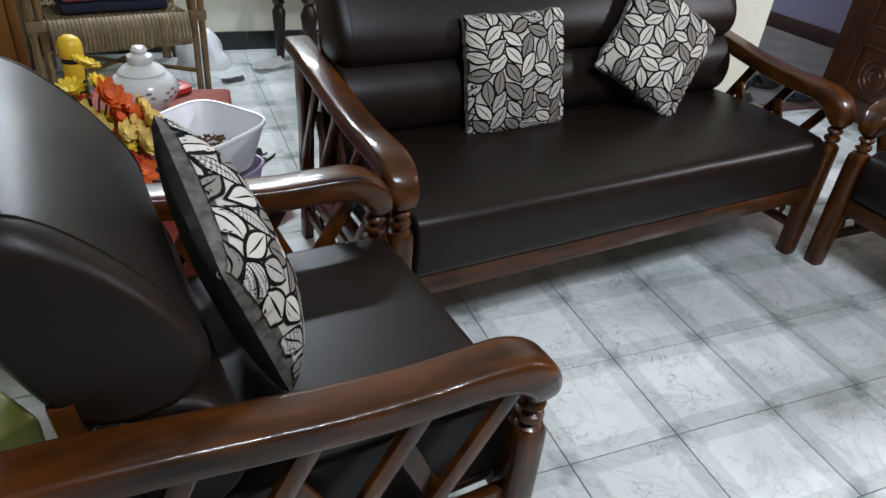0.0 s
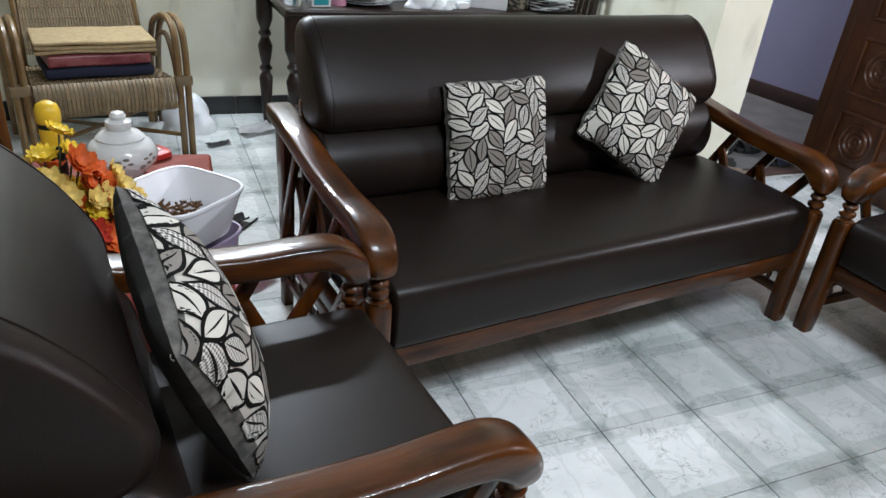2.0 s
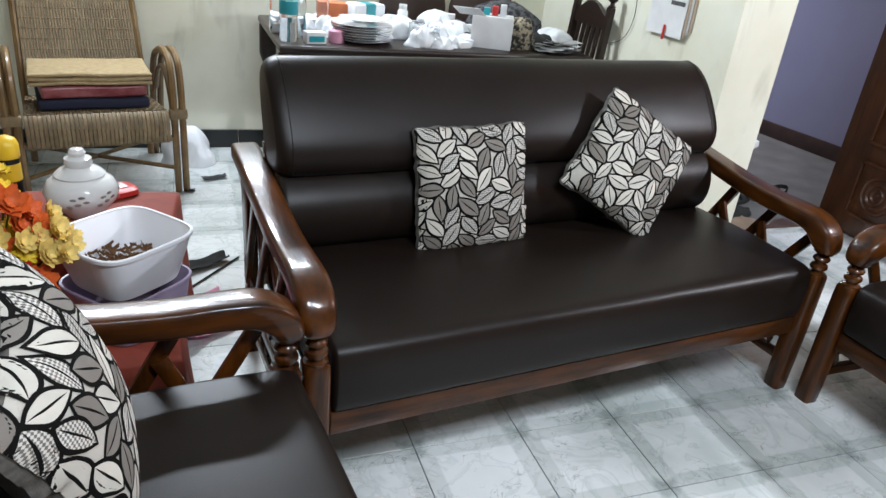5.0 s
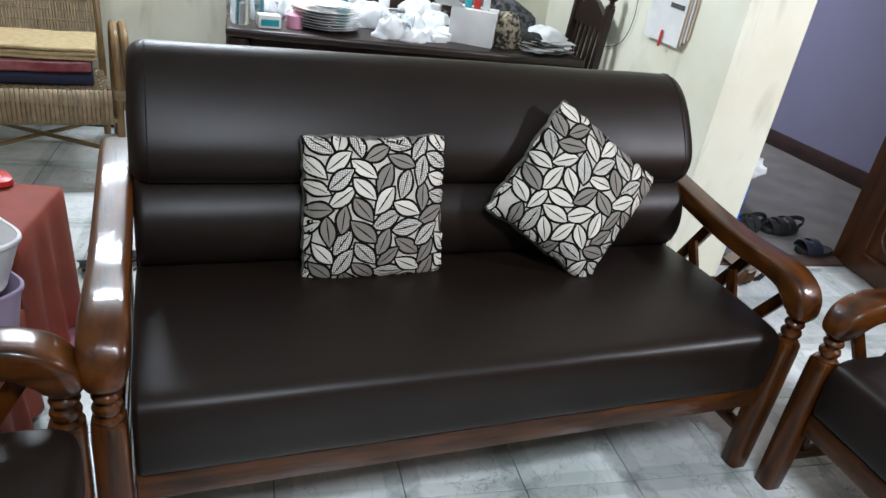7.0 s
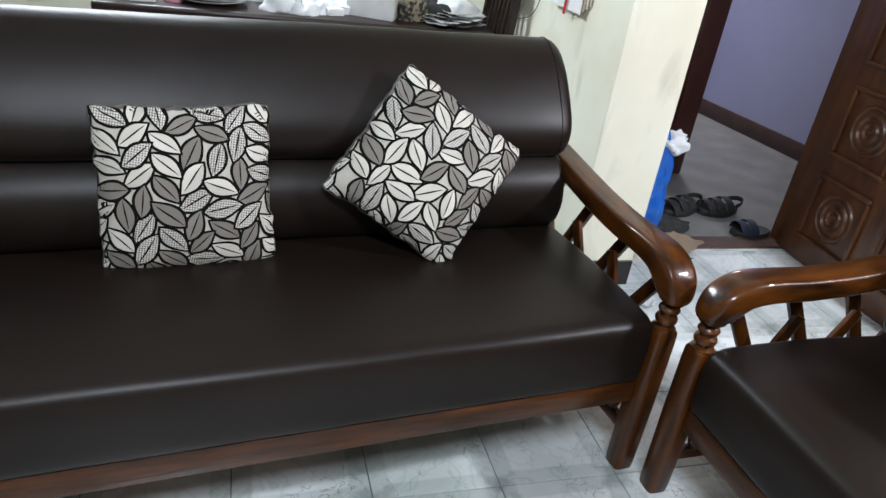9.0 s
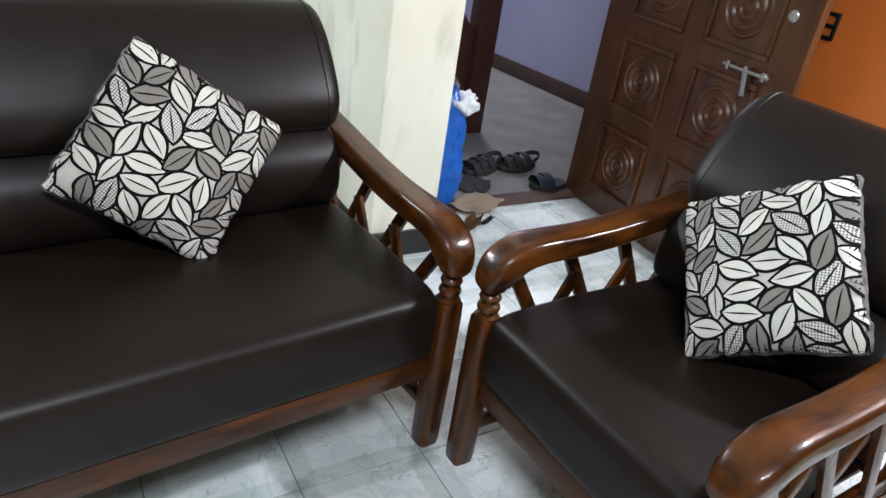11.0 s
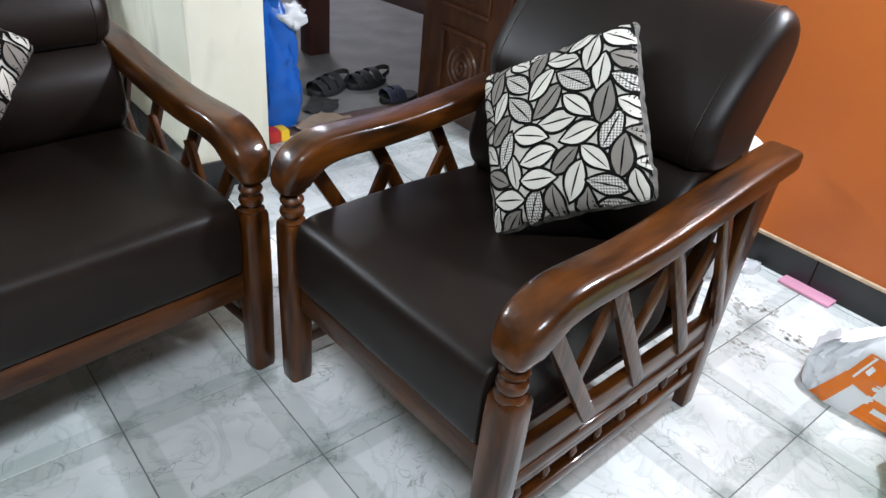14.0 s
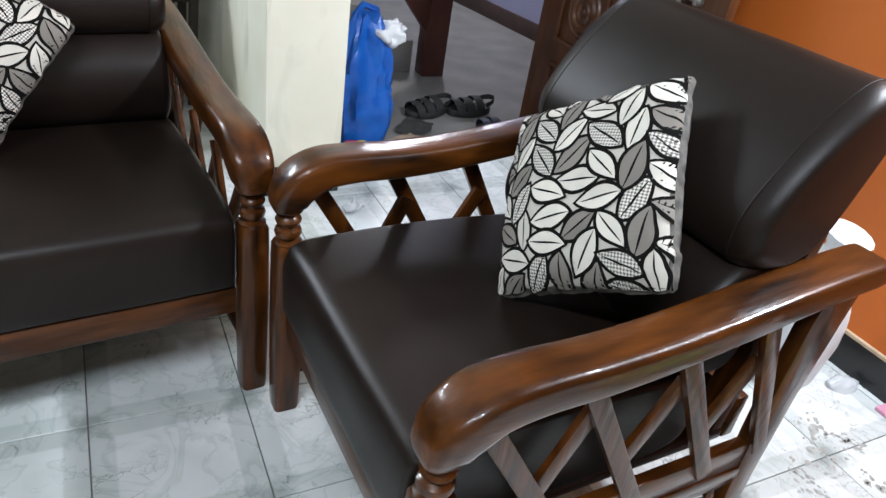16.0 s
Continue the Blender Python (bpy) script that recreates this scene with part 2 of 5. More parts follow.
def solo(name, bm, mat, label, category, m=None, kind="", group="", smooth=True, angle=40):
    ob = new(name, finish(name, bm, mat, smooth, angle))
    if m is not None:
        ob.matrix_world = m
    return tagged(ob, label, category, group, kind)


def root(name, label, category, m, group=""):
    ob = new(name)
    ob.empty_display_size = 0.1
    ob.matrix_world = m
    return tagged(ob, label, category, group)


def block(x0, y0, z0, x1, y1, z1, bevel=0.0, seg=2, bm=None):
    """A box between two corners, bevelled."""
    own = bmesh.new()
    bmesh.ops.create_cube(own, size=1)
    for v in own.verts:
        v.co = Vector(((x0 + x1) / 2 + v.co.x * (x1 - x0), (y0 + y1) / 2 + v.co.y * (y1 - y0), (z0 + z1) / 2 + v.co.z * (z1 - z0)))
    if bevel:
        bmesh.ops.bevel(own, geom=list(own.edges), offset=bevel, segments=seg, profile=0.5, affect="EDGES")
    return merge(bm, own)


def merge(bm, own, m=None):
    if m is not None:
        bmesh.ops.transform(own, matrix=m, verts=own.verts)
    if bm is None:
        return own
    me = bpy.data.meshes.new("tmp")
    own.to_mesh(me)
    own.free()
    bm.from_mesh(me)
    bpy.data.meshes.remove(me)
    return bm


def loft(rings, bm=None, cap=True, closed=True):
    """Skins rings of equally many points."""
    own = bm or bmesh.new()
    vs = [[own.verts.new(p) for p in r] for r in rings]
    n = len(rings[0])
    for a, b in zip(vs, vs[1:]):
        for i in range(n if closed else n - 1):
            j = (i + 1) % n
            own.faces.new((a[i], a[j], b[j], b[i]))
    if cap:
        own.faces.new(vs[0])
        own.faces.new(vs[-1])
    return own


def squircle(c, ax, ay, a, b, n=20, p=4.0):
    """A ring of a rounded rectangle of half sizes a, b round c."""
    out = []
    for i in range(n):
        t = 2 * math.pi * i / n
        cs, sn = math.cos(t), math.sin(t)
        out.append(Vector(c) + Vector(ax) * (a * math.copysign(abs(cs) ** (2 / p), cs)) + Vector(ay) * (b * math.copysign(abs(sn) ** (2 / p), sn)))
    return out


def smooth_line(pts, n=8):
    """A Catmull-Rom line through the points (tuples of any length)."""
    pts = [np.array(p, float) for p in pts]
    pts = [2 * pts[0] - pts[1]] + pts + [2 * pts[-1] - pts[-2]]
    out = []
    for a, b, c, d in zip(pts, pts[1:], pts[2:], pts[3:]):
        for k in range(n):
            t = k / n
            out.append(0.5 * (2 * b + (c - a) * t + (2 * a - 5 * b + 4 * c - d) * t * t + (3 * b - a - 3 * c + d) * t ** 3))
    return out + [pts[-2]]


def lathe(profile, n=24, bm=None, m=None):
    """Turns (radius, height) round the z axis."""
    own = loft([[Vector((r * math.cos(2 * math.pi * i / n), r * math.sin(2 * math.pi * i / n), z)) for i in range(n)] for r, z in profile])
    return merge(bm, own, m)


def rod(a, b, r, n=10, bm=None, r2=None):
    a, b = Vector(a), Vector(b)
    q = (b - a).to_track_quat("Z", "Y").to_matrix()
    own = loft([[c + q @ Vector((rr * math.cos(2 * math.pi * i / n), rr * math.sin(2 * math.pi * i / n), 0)) for i in range(n)] for c, rr in ((a, r), (b, r2 or r))])
    return merge(bm, own)


def tube(pts, r, n=8, bm=None):
    """A bent round bar through the points."""
    pts = [Vector(p) for p in pts]
    rings, prev = [], None
    for i, p in enumerate(pts):
        d = (pts[min(i + 1, len(pts) - 1)] - pts[max(i - 1, 0)]).normalized()
        s = prev or (d.orthogonal().normalized())
        s = (s - d * s.dot(d)).normalized()
        prev = s
        o = d.cross(s)
        rings.append([p + s * (r * math.cos(2 * math.pi * k / n)) + o * (r * math.sin(2 * math.pi * k / n)) for k in range(n)])
    return merge(bm, loft(rings))


def bar(a, b, w, d, side, bm=None, bevel=0.004):
    """A straight squared bar from a to b; side: the direction of its width w."""
    a, b, side = Vector(a), Vector(b), Vector(side).normalized()
    t = (b - a).normalized()
    o = t.cross(side).normalized()
    return merge(bm, loft([squircle(p, side, o, w / 2, d / 2, 12, 7) for p in (a, b)]))


# ---- setting ----
U0, U1, V0, V1, H = -3.2, 3.37, -2.6, 4.82, 2.75


def wall(name, label, mat, *boxes):
    bm = bmesh.new()
    for b in boxes:
        block(*b, bm=bm)
    return solo(name, bm, mat, label, "wall", ROOM, "structure", smooth=False)


wall("wall_north", "cream painted back wall of the dining corner", CREAM, (U0, V1, 0, 2.0, V1 + 0.15, H))
wall("wall_pier", "cream painted wall end beside the doorway, grimy", CREAM, (2.0, 3.11, 0, 2.26, V1 + 0.15, H))
wall("wall_east", "orange painted wall with scuffs", ORANGE, (U1, V0, 0, U1 + 0.15, 3.36, H))
wall("wall_over_door", "cream painted wall over the doorway", CREAM, (2.26, 3.36, 2.1, U1 + 0.15, 3.51, H))
wall("wall_west", "cream painted side wall", CREAM, (U0 - 0.15, V0, 0, U0, V1 + 0.15, H))
wall("wall_south", "cream painted wall", CREAM, (U0 - 0.15, V0 - 0.15, 0, U1 + 0.15, V0, H))
solo("wall_corridor_east", block(4.83, 1.8, 0, 4.98, 8.2, H), LAVENDER, "lavender painted corridor wall", "wall", None, "structure", smooth=False)
wall("wall_corridor_north", "lavender painted corridor wall", LAVENDER, (2.4, 8.05, 0, 4.78, 8.2, H))
wall("wall_corridor_west", "lavender painted corridor wall", LAVENDER, (2.26, V1 + 0.15, 0, 2.425, 8.2, H))
wall("wall_corridor_south", "lavender painted corridor wall", LAVENDER, (U1 + 0.15, 2.6, 0, 4.78, 2.75, H))
solo("trim_corridor_dado", block(4.815, 1.85, -0.004, 4.83, 7.4, 0.11, 0.003), DADO, "brown painted dado band on the corridor wall", "trim", None, "structure")
solo("ceiling", merge(block(U0 - 0.15, V0 - 0.15, H, U1 + 0.15, V1 + 0.15, H + 0.12), block(2.26, V1 + 0.15, H, 4.93, 8.2, H + 0.12)), CEILING, "white painted ceiling", "ceiling", ROOM, "structure", smooth=False)
solo("corridor_ceiling", block(U1 + 0.15, 2.6, H, 4.93, V1 + 0.15, H + 0.12), CEILING, "white painted corridor ceiling", "ceiling", ROOM, "structure", smooth=False)
solo("corridor_floor", merge(block(U1 + 0.15, 2.6, -0.1, 4.93, 3.49, -0.004), block(2.26, 3.49, -0.1, 4.93, 8.2, -0.004)), CONCRETE, "bare grey cement corridor floor", "floor", ROOM, "structure", smooth=False)
solo("threshold", block(2.26, 3.39, -0.02, U1, 3.49, 0.012, 0.004), DADO, "worn brown doorway sill on the floor", "threshold", ROOM, "structure")

# door frame: hinge jamb and head
bm = block(3.245, 3.40, 0, U1, 3.50, 2.1, 0.004)
block(2.26, 3.40, 2.06, 3.244, 3.50, 2.1, 0.004, bm=bm)
solo("door_frame", bm, DOOR_WOOD, "brown varnished wooden door frame", "door frame", ROOM, "structure")

# floor with its tiles
TU, TV, GAP = 0.3205, 0.3, 0.0026
solo("floor", merge(block(U0, V0, -0.12, U1, 3.39, -0.004), block(U0, 3.39, -0.12, 2.26, V1, -0.004)), GROUT, "white marble-patterned tile floor, worn and dirty", "floor", ROOM, "structure", smooth=False)


# ---- sofa and armchairs ----
def cushion_block(name, prof, x0, x1, parent, rnd=0.03, label="", seam=False):
    """An upholstered roll: a profile in (y, z) drawn along x, with soft ends."""
    line = smooth_line(prof + [prof[0]], 5)[:-1]
    cy, cz = np.mean([p[0] for p in line]), np.mean([p[1] for p in line])
    size = max(p[1] for p in line) - min(p[1] for p in line)
    rings = []
    for k in range(7):
        a = math.pi / 2 * k / 6
        rings.append((x0 + rnd * (1 - math.cos(a)), 1 - rnd / size * 1.6 * (1 - math.sin(a))))
    mids = [(x0 + rnd + (x1 - x0 - 2 * rnd) * k / 14, 1) for k in range(1, 14)]
    rings = rings + mids + [(x0 + x1 - x, s) for x, s in reversed(rings)]
    loops = []
    for x, s in rings:
        loops.append([Vector((x, cy + (p[0] - cy) * s + 0.002 * noise.noise((x * 7, p[0] * 9, p[1] * 9)), cz + (p[1] - cz) * s + 0.002 * noise.noise((x * 6, p[1] * 8, 3)))) for p in line])
    ob = part(name, loft(loops), LEATHER, parent, label, angle=60)
    if seam:
        for x, k in ((x0 + rnd * 0.9, 1), (x1 - rnd * 0.9, 1)):
            ring = [Vector((x, cy + (p[0] - cy) * 1.002, cz + (p[1] - cz) * 1.002)) for p in line]
            part("seam", tube(ring + [ring[0]], 0.0014, 6), LEATHER, ob)
    return ob


ARM = [(0.768, 0.669, 0.040, 0.023), (0.68, 0.661, 0.040, 0.025), (0.58, 0.648, 0.040, 0.026), (0.45, 0.628, 0.040, 0.027), (0.33, 0.612, 0.040, 0.028),
       (0.22, 0.604, 0.040, 0.029), (0.12, 0.604, 0.041, 0.030), (0.055, 0.598, 0.043, 0.033), (0.012, 0.574, 0.043, 0.036), (-0.006, 0.542, 0.038, 0.034), (-0.008, 0.520, 0.030, 0.028)]
SPOOL = [(0.0, 0.0), (0.027, 0.0), (0.028, 0.006), (0.017, 0.012), (0.016, 0.016), (0.025, 0.022), (0.027, 0.029), (0.025, 0.036), (0.016, 0.042), (0.016, 0.045),
         (0.024, 0.051), (0.026, 0.057), (0.023, 0.064), (0.015, 0.070), (0.018, 0.076), (0.024, 0.080), (0.026, 0.088), (0.0, 0.09)]


def settee(name, label, half, m, group, category):
    """A wooden settee with leatherette cushions; it faces -y, its front posts stand at x = -half and half, y = 0."""
    base = root(name, label, category, m, group)
    inner = half - 0.036
    x0, x1 = -inner, inner
    cushion_block("seat", [(0.0, 0.285), (-0.022, 0.30), (-0.026, 0.36), (-0.024, 0.425), (-0.004, 0.458), (0.06, 0.467), (0.25, 0.472), (0.42, 0.466), (0.52, 0.455), (0.54, 0.40), (0.53, 0.29), (0.26, 0.28)],
                  x0, x1, base, 0.014, "dark brown leatherette seat cushion")
    cushion_block("lumbar_cushion", [(0.50, 0.452), (0.465, 0.49), (0.452, 0.55), (0.470, 0.615), (0.525, 0.668), (0.585, 0.672), (0.61, 0.60), (0.60, 0.50), (0.57, 0.45)],
                  x0 + 0.004, x1 - 0.004, base, 0.022, "padded dark brown leatherette lower back")
    cushion_block("headrest_cushion", [(0.535, 0.655), (0.495, 0.685), (0.492, 0.745), (0.535, 0.825), (0.60, 0.905), (0.664, 0.950), (0.720, 0.942), (0.738, 0.89), (0.710, 0.79), (0.660, 0.68), (0.60, 0.648)],
                  x0 - 0.002, x1 + 0.008, base, 0.045, "padded dark brown leatherette upper back", True)
    # rear board and frame rails
    for x in (-inner + 0.02, inner - 0.02):
        part("back_post", bar((x, 0.625, 0.30), (x, 0.660, 0.72), 0.05, 0.03, (1, 0, 0)), WOOD_UP, base)
    part("apron", block(-inner, -0.012, 0.222, inner, 0.016, 0.287, 0.004), WOOD_LONG, base, "reddish brown wooden front rail")
    part("rear_rail", block(-inner, 0.66, 0.26, inner, 0.69, 0.36, 0.004), WOOD_LONG, base)
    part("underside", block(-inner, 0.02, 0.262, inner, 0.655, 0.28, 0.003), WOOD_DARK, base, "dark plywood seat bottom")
    for s in (-1, 1):
        x = s * half
        # armrest: a bent bar with a drooping knob
        line = smooth_line(ARM, 6)
        rings = []
        for i, (y, z, a, b) in enumerate(line):
            p, q = line[max(i - 1, 0)], line[min(i + 1, len(line) - 1)]
            t = Vector((0, q[0] - p[0], q[1] - p[1])).normalized()
            k = 0.97 if i == 0 else 1
            rings.append(squircle((x, y, z - b * 0.25), (1, 0, 0), Vector((1, 0, 0)).cross(t), a * k, b * k, 28, 5.5 - 2.3 * (i / len(line)) ** 3))
        end = line[-1]
        for k, sc in ((0.006, 0.85), (0.009, 0.55)):
            rings.append(squircle((x, end[0], end[1] - end[3] * 0.25 - k), (1, 0, 0), (0, -1, 0), end[2] * sc, end[3] * sc, 28, 2.4))
        part("armrest", loft(rings), WOOD, base, "glossy carved wooden armrest with a drooping knob")
        # front post with a turned spool
        leg = loft([squircle((x, -0.002, z), (1, 0, 0), (0, 1, 0), w, w, 16, 5) for z, w in ((0, 0.027), (0.02, 0.0285), (0.25, 0.031), (0.40, 0.031), (0.428, 0.030), (0.436, 0.026))])
        fl = part("front_leg", leg, WOOD_UP, base)
        part("turned_spool", lathe([(r, z * 0.96) for r, z in SPOOL], 20, m=pose(x, -0.004, 0.434)), WOOD_UP, fl, "turned beads on the post")
        # rear leg board, wider towards the arm
        part("rear_leg", loft([squircle((x, y, z), (1, 0, 0), (0, 1, 0), 0.017, d, 12, 7) for y, z, d in ((0.716, 0, 0.024), (0.704, 0.2, 0.030), (0.702, 0.4, 0.038), (0.712, 0.56, 0.046), (0.722, 0.645, 0.046))]), WOOD_UP, base)
        # side rails: a tall rail with a proud moulding, and a low rail hung on beads
        part("side_rail", block(x - 0.012, 0.02, 0.226, x + 0.012, 0.695, 0.288, 0.004), WOOD, base)
        part("side_moulding", block(x - 0.016, 0.024, 0.196, x + 0.016, 0.69, 0.2255, 0.006), WOOD, base, "rounded proud moulding")
        part("bead_rail", block(x - 0.010, 0.024, 0.172, x + 0.010, 0.69, 0.1955, 0.003), WOOD, base)
        part("low_rail", block(x - 0.013, 0.024, 0.094, x + 0.013, 0.69, 0.124, 0.004), WOOD, base)
        for k in range(8):
            part("rail_bead", lathe([(0.004, 0), (0.006, 0.006), (0.011, 0.024), (0.006, 0.041), (0.004, 0.048)], 10, m=pose(x, 0.07 + k * 0.082, 0.124)), WOOD_UP, base)
        # leaning slats outside, short braces rising to the next slat
        xo = x + s * 0.013
        slats = (((0.045, 0.556), (0.232, 0.256)), ((0.205, 0.578), (0.394, 0.256)), ((0.380, 0.590), (0.562, 0.256)), ((0.545, 0.615), (0.700, 0.270)))
        for (ya, za), (yb, zb) in slats:
            part("slat", bar((xo, ya, za), (xo, yb, zb), 0.016, 0.034, (1, 0, 0)), WOOD_UP, base)
        xi = x - s * 0.002
        for ((ya, za), (yb, zb)), ((yc, zc), (yd, zd)) in zip(slats, slats[1:]):
            p, q = (za - 0.350) / (za - zb), (zc - 0.508) / (zc - zd)
            part("brace", bar((xi, ya + (yb - ya) * p, 0.350), (xi, yc + (yd - yc) * q, 0.508), 0.014, 0.034, (1, 0, 0)), WOOD_UP, base)
    return base


SOFA = pose(1.189, 1.998, 0)
sofa = settee("sofa", "dark brown leatherette three-seat sofa with carved polished wooden arms", 0.813, SOFA, "", "sofa")
CHAIR_R = pose(2.023, 1.582, 0, 0, 0, -94.2)
CHAIR_L = pose(0.312, 1.672, 0, 0, 0, 91.0)
chair_r = settee("armchair", "dark brown leatherette armchair with glossy carved wooden arms", 0.321, CHAIR_R, "matching armchairs", "armchair")
copy_thing(chair_r, CHAIR_L)


# ---- patterned cushions ----
PATTERN_DARK = material("cushion_black_weave", (0.006, 0.0055, 0.005), 0.9, spec=0.1, scale=60, bump=0.4, bump_scale=500)
PLAIN_BACK = material("cushion_grey_back", (0.022, 0.019, 0.016), 0.9, tint=(0.014, 0.012, 0.010), scale=40, bump=0.4, bump_scale=500)


def leaf_material(name, light, stripes):
    m = material(name, light, 0.8, tint=tuple(c * 0.85 for c in light), scale=25, bump=0.4, bump_scale=500, island=0.12)
    if stripes:
        n, l = m.node_tree.nodes, m.node_tree.links
        b = n["Principled BSDF"]
        src = b.inputs["Base Color"].links[0].from_socket
        co = n.new("ShaderNodeTexCoord")
        w = n.new("ShaderNodeTexChecker")
        w.inputs["Scale"].default_value = 270
        w.inputs["Color1"].default_value, w.inputs["Color2"].default_value = (0.10, 0.095, 0.09, 1), (1, 1, 1, 1)
        mp = n.new("ShaderNodeMapping")
        mp.inputs["Rotation"].default_value = (0, 0.6, 0)
        mp.inputs["Scale"].default_value = (1, 0.001, 1)
        l.new(co.outputs["Object"], mp.inputs["Vector"])
        l.new(mp.outputs["Vector"], w.inputs["Vector"])
        mx = n.new("ShaderNodeMix")
        mx.data_type, mx.blend_type = "RGBA", "MULTIPLY"
        mx.inputs["Factor"].default_value = 0.85
        l.new(src, mx.inputs["A"])
        l.new(w.outputs["Color"], mx.inputs["B"])
        l.new(mx.outputs["Result"], b.inputs["Base Color"])
    return m


LEAF = [leaf_material("leaf_cream", (0.60, 0.57, 0.50), False), leaf_material("leaf_taupe", (0.20, 0.18, 0.155), False), leaf_material("leaf_dotted", (0.66, 0.63, 0.57), True)]
TAUPE_EDGE = material("cushion_taupe_edge", (0.13, 0.12, 0.105), 0.85, tint=(0.05, 0.047, 0.042), scale=55, amount=0.3, bump=0.4, bump_scale=500)
CREAM_WEAVE = material("cushion_cream_weave", (0.50, 0.475, 0.42), 0.85, tint=(0.44, 0.41, 0.36), scale=60, bump=0.4, bump_scale=500)


def leaf_outline(l, w, n=13):
    """Half widths of an almond leaf along its length."""
    return [(-l / 2 + l * k / (n - 1), w / 2 * math.sin(math.pi * (k / (n - 1)) ** 0.9) ** 0.92 if 0 < k < n - 1 else 0.0) for k in range(n)]


def pack_leaves(size, seed):
    """Almond leaves strewn over a square and eased apart until they hardly lap: (x, y, angle, length, width, layer)."""
    rng = np.random.RandomState(seed)
    unit, turn = 0.0350, radians(28 + 7 * (seed % 5))
    rows = []
    for x in range(-10, 11):
        for y in range(-10, 11):
            k = (x - y) % 4
            if k in (1, 2):
                continue
            px, py, a = (x + 1, y + 0.5, 0.0) if k == 0 else (x + 0.5, y + 1, math.pi / 2)
            px, py = (px + rng.randn() * 0.25) * unit, (py + rng.randn() * 0.25) * unit
            qx, qy = px * math.cos(turn) - py * math.sin(turn), px * math.sin(turn) + py * math.cos(turn)
            if max(abs(qx), abs(qy)) < size / 2 + 0.03:
                rows.append((qx, qy, a + turn + rng.randn() * 0.42 + rng.choice((0, math.pi)), 0.92 + 0.18 * rng.rand()))
    p = np.array([r[:2] for r in rows])
    ang, f = np.array([r[2] for r in rows]), np.array([r[3] for r in rows])
    length, width = 2.30 * unit * f, 1.20 * unit * f
    # each leaf stands for five discs along its midrib; discs that meet push and turn their leaves
    off = np.array([-0.36, -0.19, 0.0, 0.19, 0.36])
    rad = np.array([0.24, 0.42, 0.50, 0.42, 0.24])
    own = np.repeat(np.arange(len(p)), 5)
    rr = (width[:, None] * rad).ravel()
    for _ in range(90):
        d = np.stack((np.cos(ang), np.sin(ang)), 1)
        arm = (length[:, None] * off)[:, :, None] * d[:, None, :]
        c = (p[:, None, :] + arm).reshape(-1, 2)
        gap = c[:, None] - c[None]
        dist = np.hypot(gap[..., 0], gap[..., 1]) + 1e-9
        deep = np.clip(rr[:, None] + rr[None] - dist, 0, None)
        deep[own[:, None] == own[None]] = 0
        push = (gap / dist[..., None] * deep[..., None]).sum(1)
        lever = arm.reshape(-1, 2)
        twist = lever[:, 0] * push[:, 1] - lever[:, 1] * push[:, 0]
        p = p + 0.10 * np.add.reduceat(push, np.arange(0, len(c), 5))
        ang = ang + 60.0 * np.add.reduceat(twist, np.arange(0, len(c), 5))
    out = []
    for (x, y), a, l, w in zip(p, ang, length, width):
        if max(abs(x), abs(y)) < size / 2 + 0.02:
            near = {q for u, v, _, _, _, q in out if math.hypot(u - x, v - y) < 0.10}
            out.append((x, y, a, l * 1.10, w * 1.16, next(q for q in range(60) if q not in near)))
    return out


